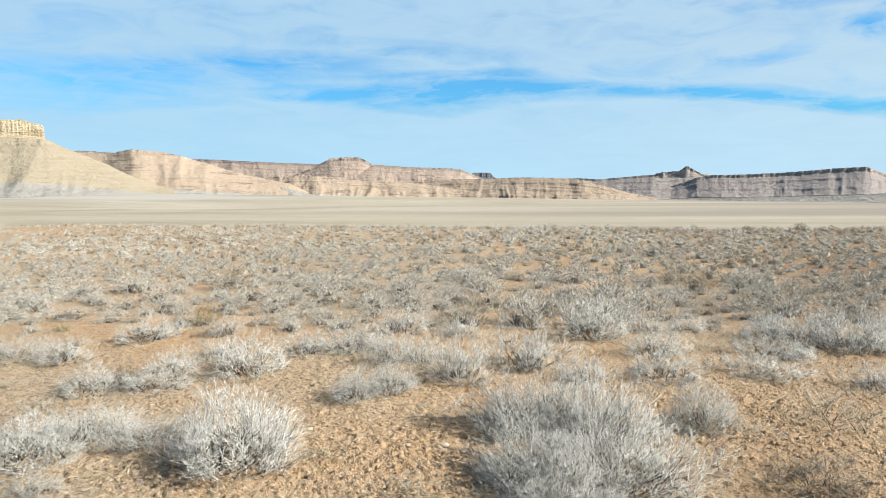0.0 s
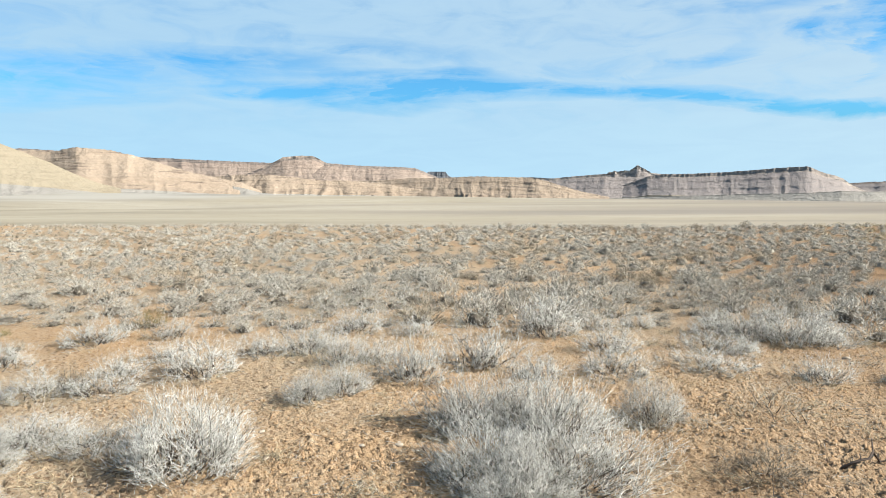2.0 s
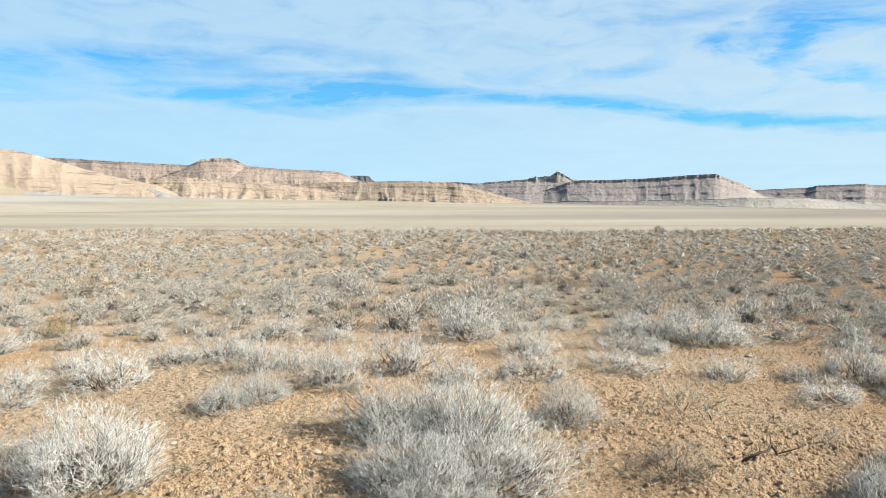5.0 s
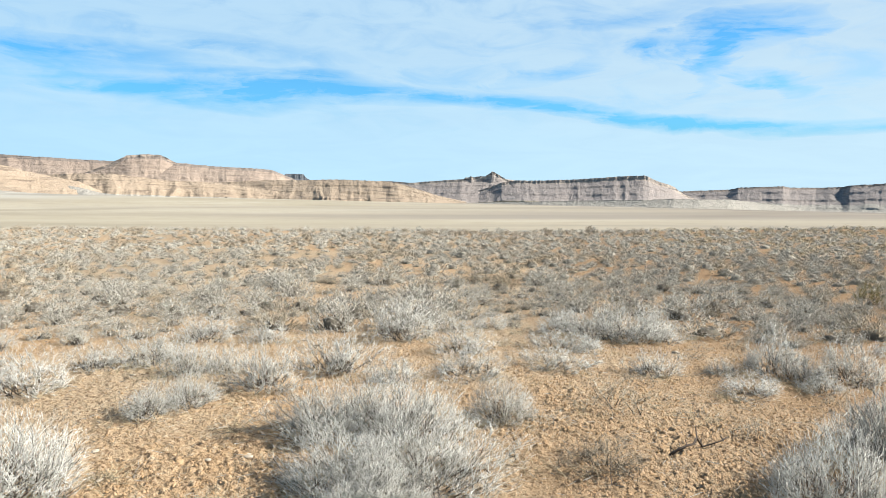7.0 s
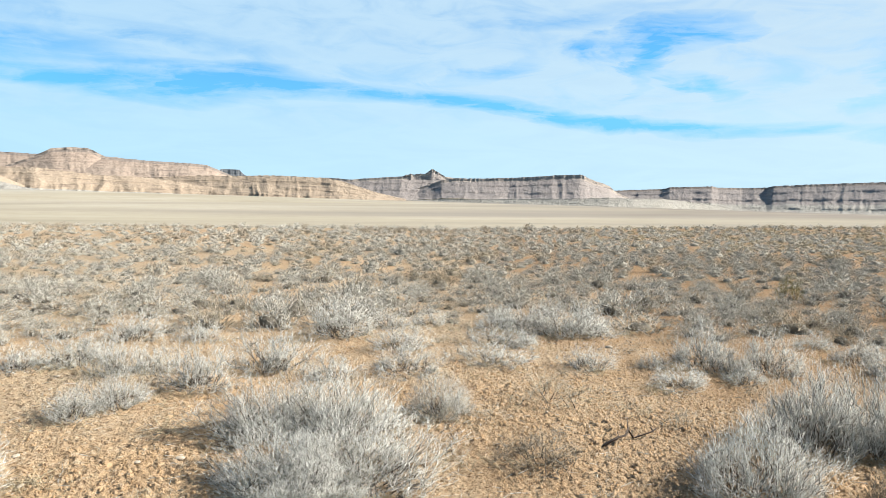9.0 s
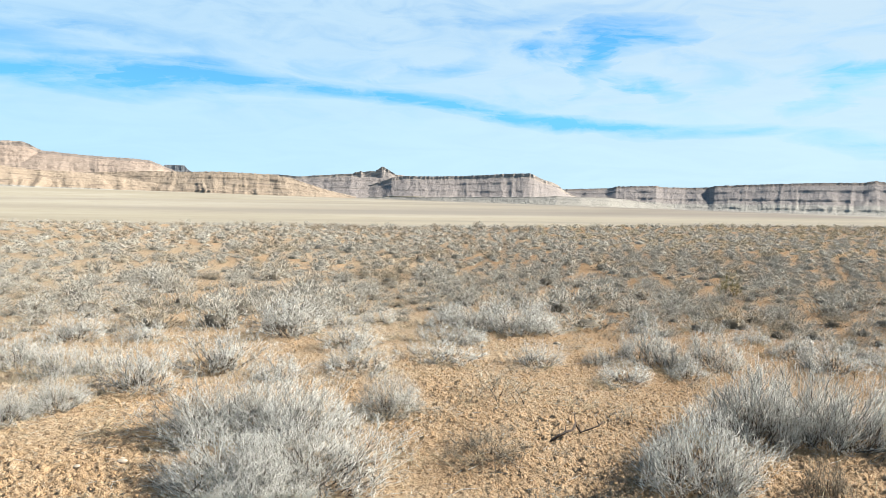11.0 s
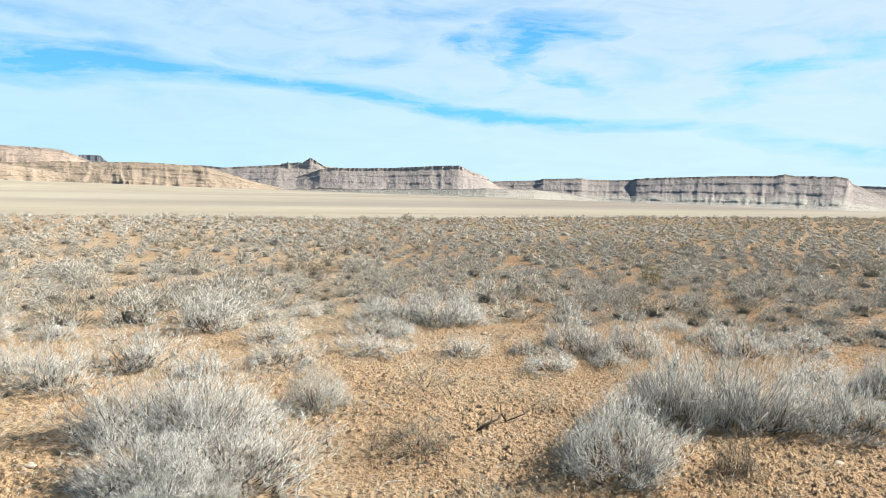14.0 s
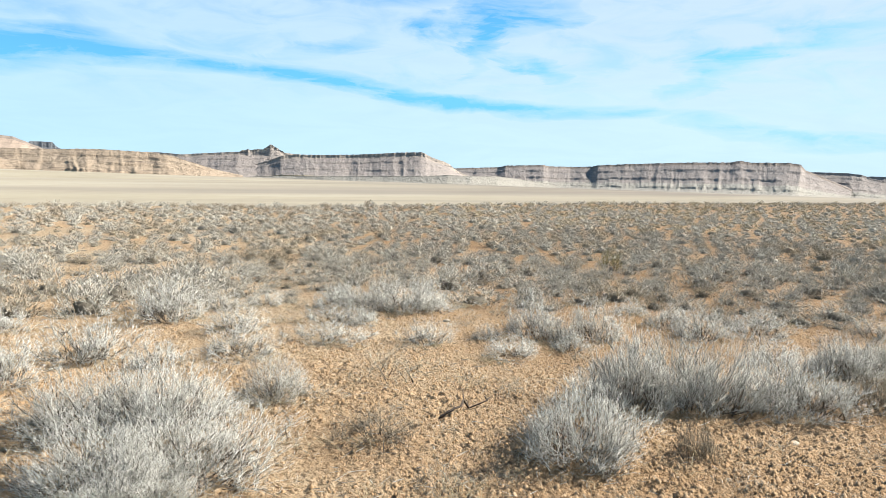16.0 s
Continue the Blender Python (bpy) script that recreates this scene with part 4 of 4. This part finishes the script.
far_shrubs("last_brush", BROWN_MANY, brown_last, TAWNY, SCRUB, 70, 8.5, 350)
for proto in near_kinds + big_kinds + tall_kinds + [round_kind, olive_kind, dead_kind] + sparse_kinds + next_kinds + mid_kinds + tawny_kinds:
    for child in list(proto.children):
        bpy.data.objects.remove(child)
    bpy.data.objects.remove(proto)


# ---- clods, stones, grass and dead wood on the soil ----
def pebble(rng, flat=0.6):
    """A knobbly clod of twenty faces."""
    g = (1 + 5 ** 0.5) / 2
    v = unit(np.array([(-1, g, 0), (1, g, 0), (-1, -g, 0), (1, -g, 0), (0, -1, g), (0, 1, g), (0, -1, -g), (0, 1, -g), (g, 0, -1), (g, 0, 1), (-g, 0, -1), (-g, 0, 1)]))
    f = np.array([(0, 11, 5), (0, 5, 1), (0, 1, 7), (0, 7, 10), (0, 10, 11), (1, 5, 9), (5, 11, 4), (11, 10, 2), (10, 7, 6), (7, 1, 8),
                  (3, 9, 4), (3, 4, 2), (3, 2, 6), (3, 6, 8), (3, 8, 9), (4, 9, 5), (2, 4, 11), (6, 2, 10), (8, 6, 7), (9, 8, 1)])
    return v * rng.uniform(0.75, 1.2, (12, 1)) * np.array([1, rng.uniform(0.6, 0.95), flat]), f


def lump(rng):
    """A crumb of soil, half sunk in the ground."""
    a = np.arange(5) * 2 * math.pi / 5 + rng.uniform(-0.3, 0.3, 5)
    ring = np.stack([np.cos(a), np.sin(a), np.full(5, -0.35)], -1) * rng.uniform(0.7, 1.25, (5, 1))
    top = np.append(rng.normal(0, 0.25, 2), rng.uniform(0.7, 1.2))
    return np.vstack([ring, top]), np.array([(j, (j + 1) % 5, 5) for j in range(5)])


def clods():
    rng = np.random.default_rng(12)
    shapes = [lump(rng) for _ in range(60)]
    n = 130000
    deg = rng.uniform(-55, 52, n)
    az, r = np.radians(deg), 2.5 + 6.0 * rng.uniform(0, 1, n)
    x, y = r * np.sin(az), r * np.cos(az)
    keep = rng.uniform(0, 1, n) < np.clip(1.7 - 2.6 * fbm(x * 1.1, y * 1.1, 61, 3) + 0.7 * deg / 50, 0.06, 1)
    x, y, r, deg = (q[keep][:64000] for q in (x, y, r, deg))
    n = len(x)
    size = (0.0028 + 0.011 * rng.uniform(0, 1, n) ** 3 + 0.0005 * r) * np.interp(deg, (-50, 20, 50), (0.75, 1.0, 1.15))
    z = ground_height(x, y, True)
    turn = rng.uniform(0, 6.28, n)
    c, d = np.cos(turn) * size, np.sin(turn) * size
    v = np.stack([s[0] for s in shapes])[np.arange(n) % 60]
    f = np.stack([s[1] for s in shapes])[np.arange(n) % 60] + 6 * np.arange(n)[:, None, None]
    verts = np.stack([v[..., 0] * c[:, None] - v[..., 1] * d[:, None] + x[:, None], v[..., 0] * d[:, None] + v[..., 1] * c[:, None] + y[:, None], v[..., 2] * size[:, None] + z[:, None]], -1)
    ob = new("soil_clods", mesh_of("soil_clods", verts.reshape(-1, 3), f.reshape(-1, 3), [CLOD]))
    tagged(ob, "small clods and gravel strewn over the orange soil", "gravel", kind="stuff")


clods()


def stone(x, y, size, turn, seed, flat=0.4):
    rng = np.random.default_rng(seed)
    v, f = pebble(rng, flat)
    bm = bmesh.new()
    ring = [bm.verts.new(p * size) for p in v]
    for t in f:
        bm.faces.new([ring[i] for i in t])
    bmesh.ops.bevel(bm, geom=bm.edges[:], offset=size * 0.12, segments=1, affect="EDGES")
    me = bpy.data.meshes.new("stone")
    bm.to_mesh(me)
    bm.free()
    me.materials.append(STONE)
    ob = new("stone", me)
    ob.matrix_world = pose(x, y, float(ground_height(np.array([x]), np.array([y]), True)[0]) + size * flat * 0.3, rz=turn)
    tagged(ob, "small pale flat stone lying on the soil", "stone", "loose stones")


for k, (x, y, size) in enumerate(((-1.40, 4.10, 0.035), (3.14, 3.56, 0.045), (-2.39, 4.16, 0.04), (-1.62, 4.02, 0.025), (1.9, 7.2, 0.05), (-3.05, 5.9, 0.03), (2.0, 4.9, 0.025), (-2.1, 3.7, 0.03), (0.9, 5.0, 0.02), (3.6, 3.3, 0.03), (2.75, 3.9, 0.025), (-0.6, 5.6, 0.03))):
    stone(x, y, size, 37 * k, 500 + k)


def dry_grass():
    rng = np.random.default_rng(15)
    roots = []
    spots = [(p[0] + rng.normal(0, p[2] * 0.8), p[1] - rng.uniform(0.0, p[2] * 1.1)) for p in planted for _ in range(2)]
    spots += [(0.9, 3.2), (1.1, 3.3), (1.35, 3.45), (0.55, 3.3), (2.3, 3.35), (-1.3, 3.4), (-1.1, 3.3), (-3.2, 3.1), (-6.9, 6.9), (-2.6, 4.6), (-1.2, 4.3)]
    for x, y in spots:
        for _ in range(rng.integers(10, 26)):
            roots.append((x + rng.normal(0, 0.07), y + rng.normal(0, 0.07)))
    root = np.array(roots)
    n = len(root)
    z = ground_height(root[:, 0], root[:, 1], True)
    start = np.stack([root[:, 0], root[:, 1], z - 0.005], -1)
    way = unit(rng.normal(0, 0.6, (n, 3)) * np.array([1, 1, 0.3]) + np.array([0, 0, 0.7]))
    way[:, 2] = np.abs(way[:, 2])
    length = rng.uniform(0.05, 0.17, n)[:, None, None]
    k = np.array([0, 0.5, 1.0])[None, :, None]
    droop = np.concatenate([rng.normal(0, 0.5, (n, 2)), rng.uniform(-0.55, 0.0, (n, 1))], 1)
    path = start[:, None] + way[:, None] * length * k + droop[:, None] * length * k * k
    radii = np.array([1.0, 0.8, 0.3])[None] * 0.0016 * rng.uniform(0.7, 1.3, (n, 1))
    tagged(new("dry_grass", mesh_of("dry_grass", *tubes(path, radii), [STRAW], True)), "thin bleached straw of dry grass between the shrubs", "grass", kind="stuff")


dry_grass()


def litter():
    rng = np.random.default_rng(16)
    n = 2600
    az, r = np.radians(rng.uniform(-55, 52, n)), 2.4 + 6.5 * rng.uniform(0, 1, n)
    x, y = r * np.sin(az), r * np.cos(az)
    z = ground_height(x, y, True)
    turn = rng.uniform(0, 6.28, n)
    length = rng.uniform(0.02, 0.11, n)
    way = np.stack([np.cos(turn), np.sin(turn), rng.normal(0, 0.12, n)], -1)
    k = np.array([-0.5, 0.05, 0.5])[None, :, None]
    side = np.stack([-np.sin(turn), np.cos(turn), np.full(n, 0.3)], -1) * rng.normal(0, 0.12, (n, 1))
    path = np.stack([x, y, z + 0.006], -1)[:, None] + way[:, None] * length[:, None, None] * k + side[:, None] * length[:, None, None] * k * k
    radii = np.array([0.8, 1.0, 0.4])[None] * 0.0017 * rng.uniform(0.6, 1.4, (n, 1))
    tagged(new("twig_litter", mesh_of("twig_litter", *tubes(path, radii), [TWIG], True)), "broken grey twigs scattered on the soil", "litter", kind="stuff")


litter()


def dead_branch(x, y, turn, size, seed):
    """A charred-looking fallen branch: a crooked main stem with a few forks."""
    rng = np.random.default_rng(seed)
    ob = tagged(new("dead_branch"), "crooked dark dead branch lying on the soil", "branch")
    s = np.linspace(0, 1, 9)
    main = np.stack([s * size, 0.05 * size * np.sin(s * 9 + seed), 0.02 + 0.10 * size * np.abs(np.sin(s * 5))], -1)
    main[:, 1:] += rng.normal(0, 0.012, (9, 2))
    part("stem", mesh_of("stem", *tubes(main[None], np.linspace(0.011, 0.004, 9)[None]), [CHAR], True), ob)
    for i in (2, 4, 5, 7):
        t = np.linspace(0, 1, 5)[:, None]
        way = np.array([0.5, rng.choice((-1, 1)) * 0.6, rng.uniform(0.0, 0.15)]) * size * rng.uniform(0.3, 0.5)
        fork = main[i] + way * t + rng.normal(0, 0.006, (5, 3)) * t
        fork[:, 2] = np.maximum(fork[:, 2], 0.008)
        part("fork", mesh_of("fork", *tubes(fork[None], np.linspace(0.006, 0.002, 5)[None]), [CHAR], True), ob)
    ob.matrix_world = pose(x, y, height_at(x, y) + 0.005, rz=turn)


dead_branch(1.14, 4.36, 28, 0.46, 3)
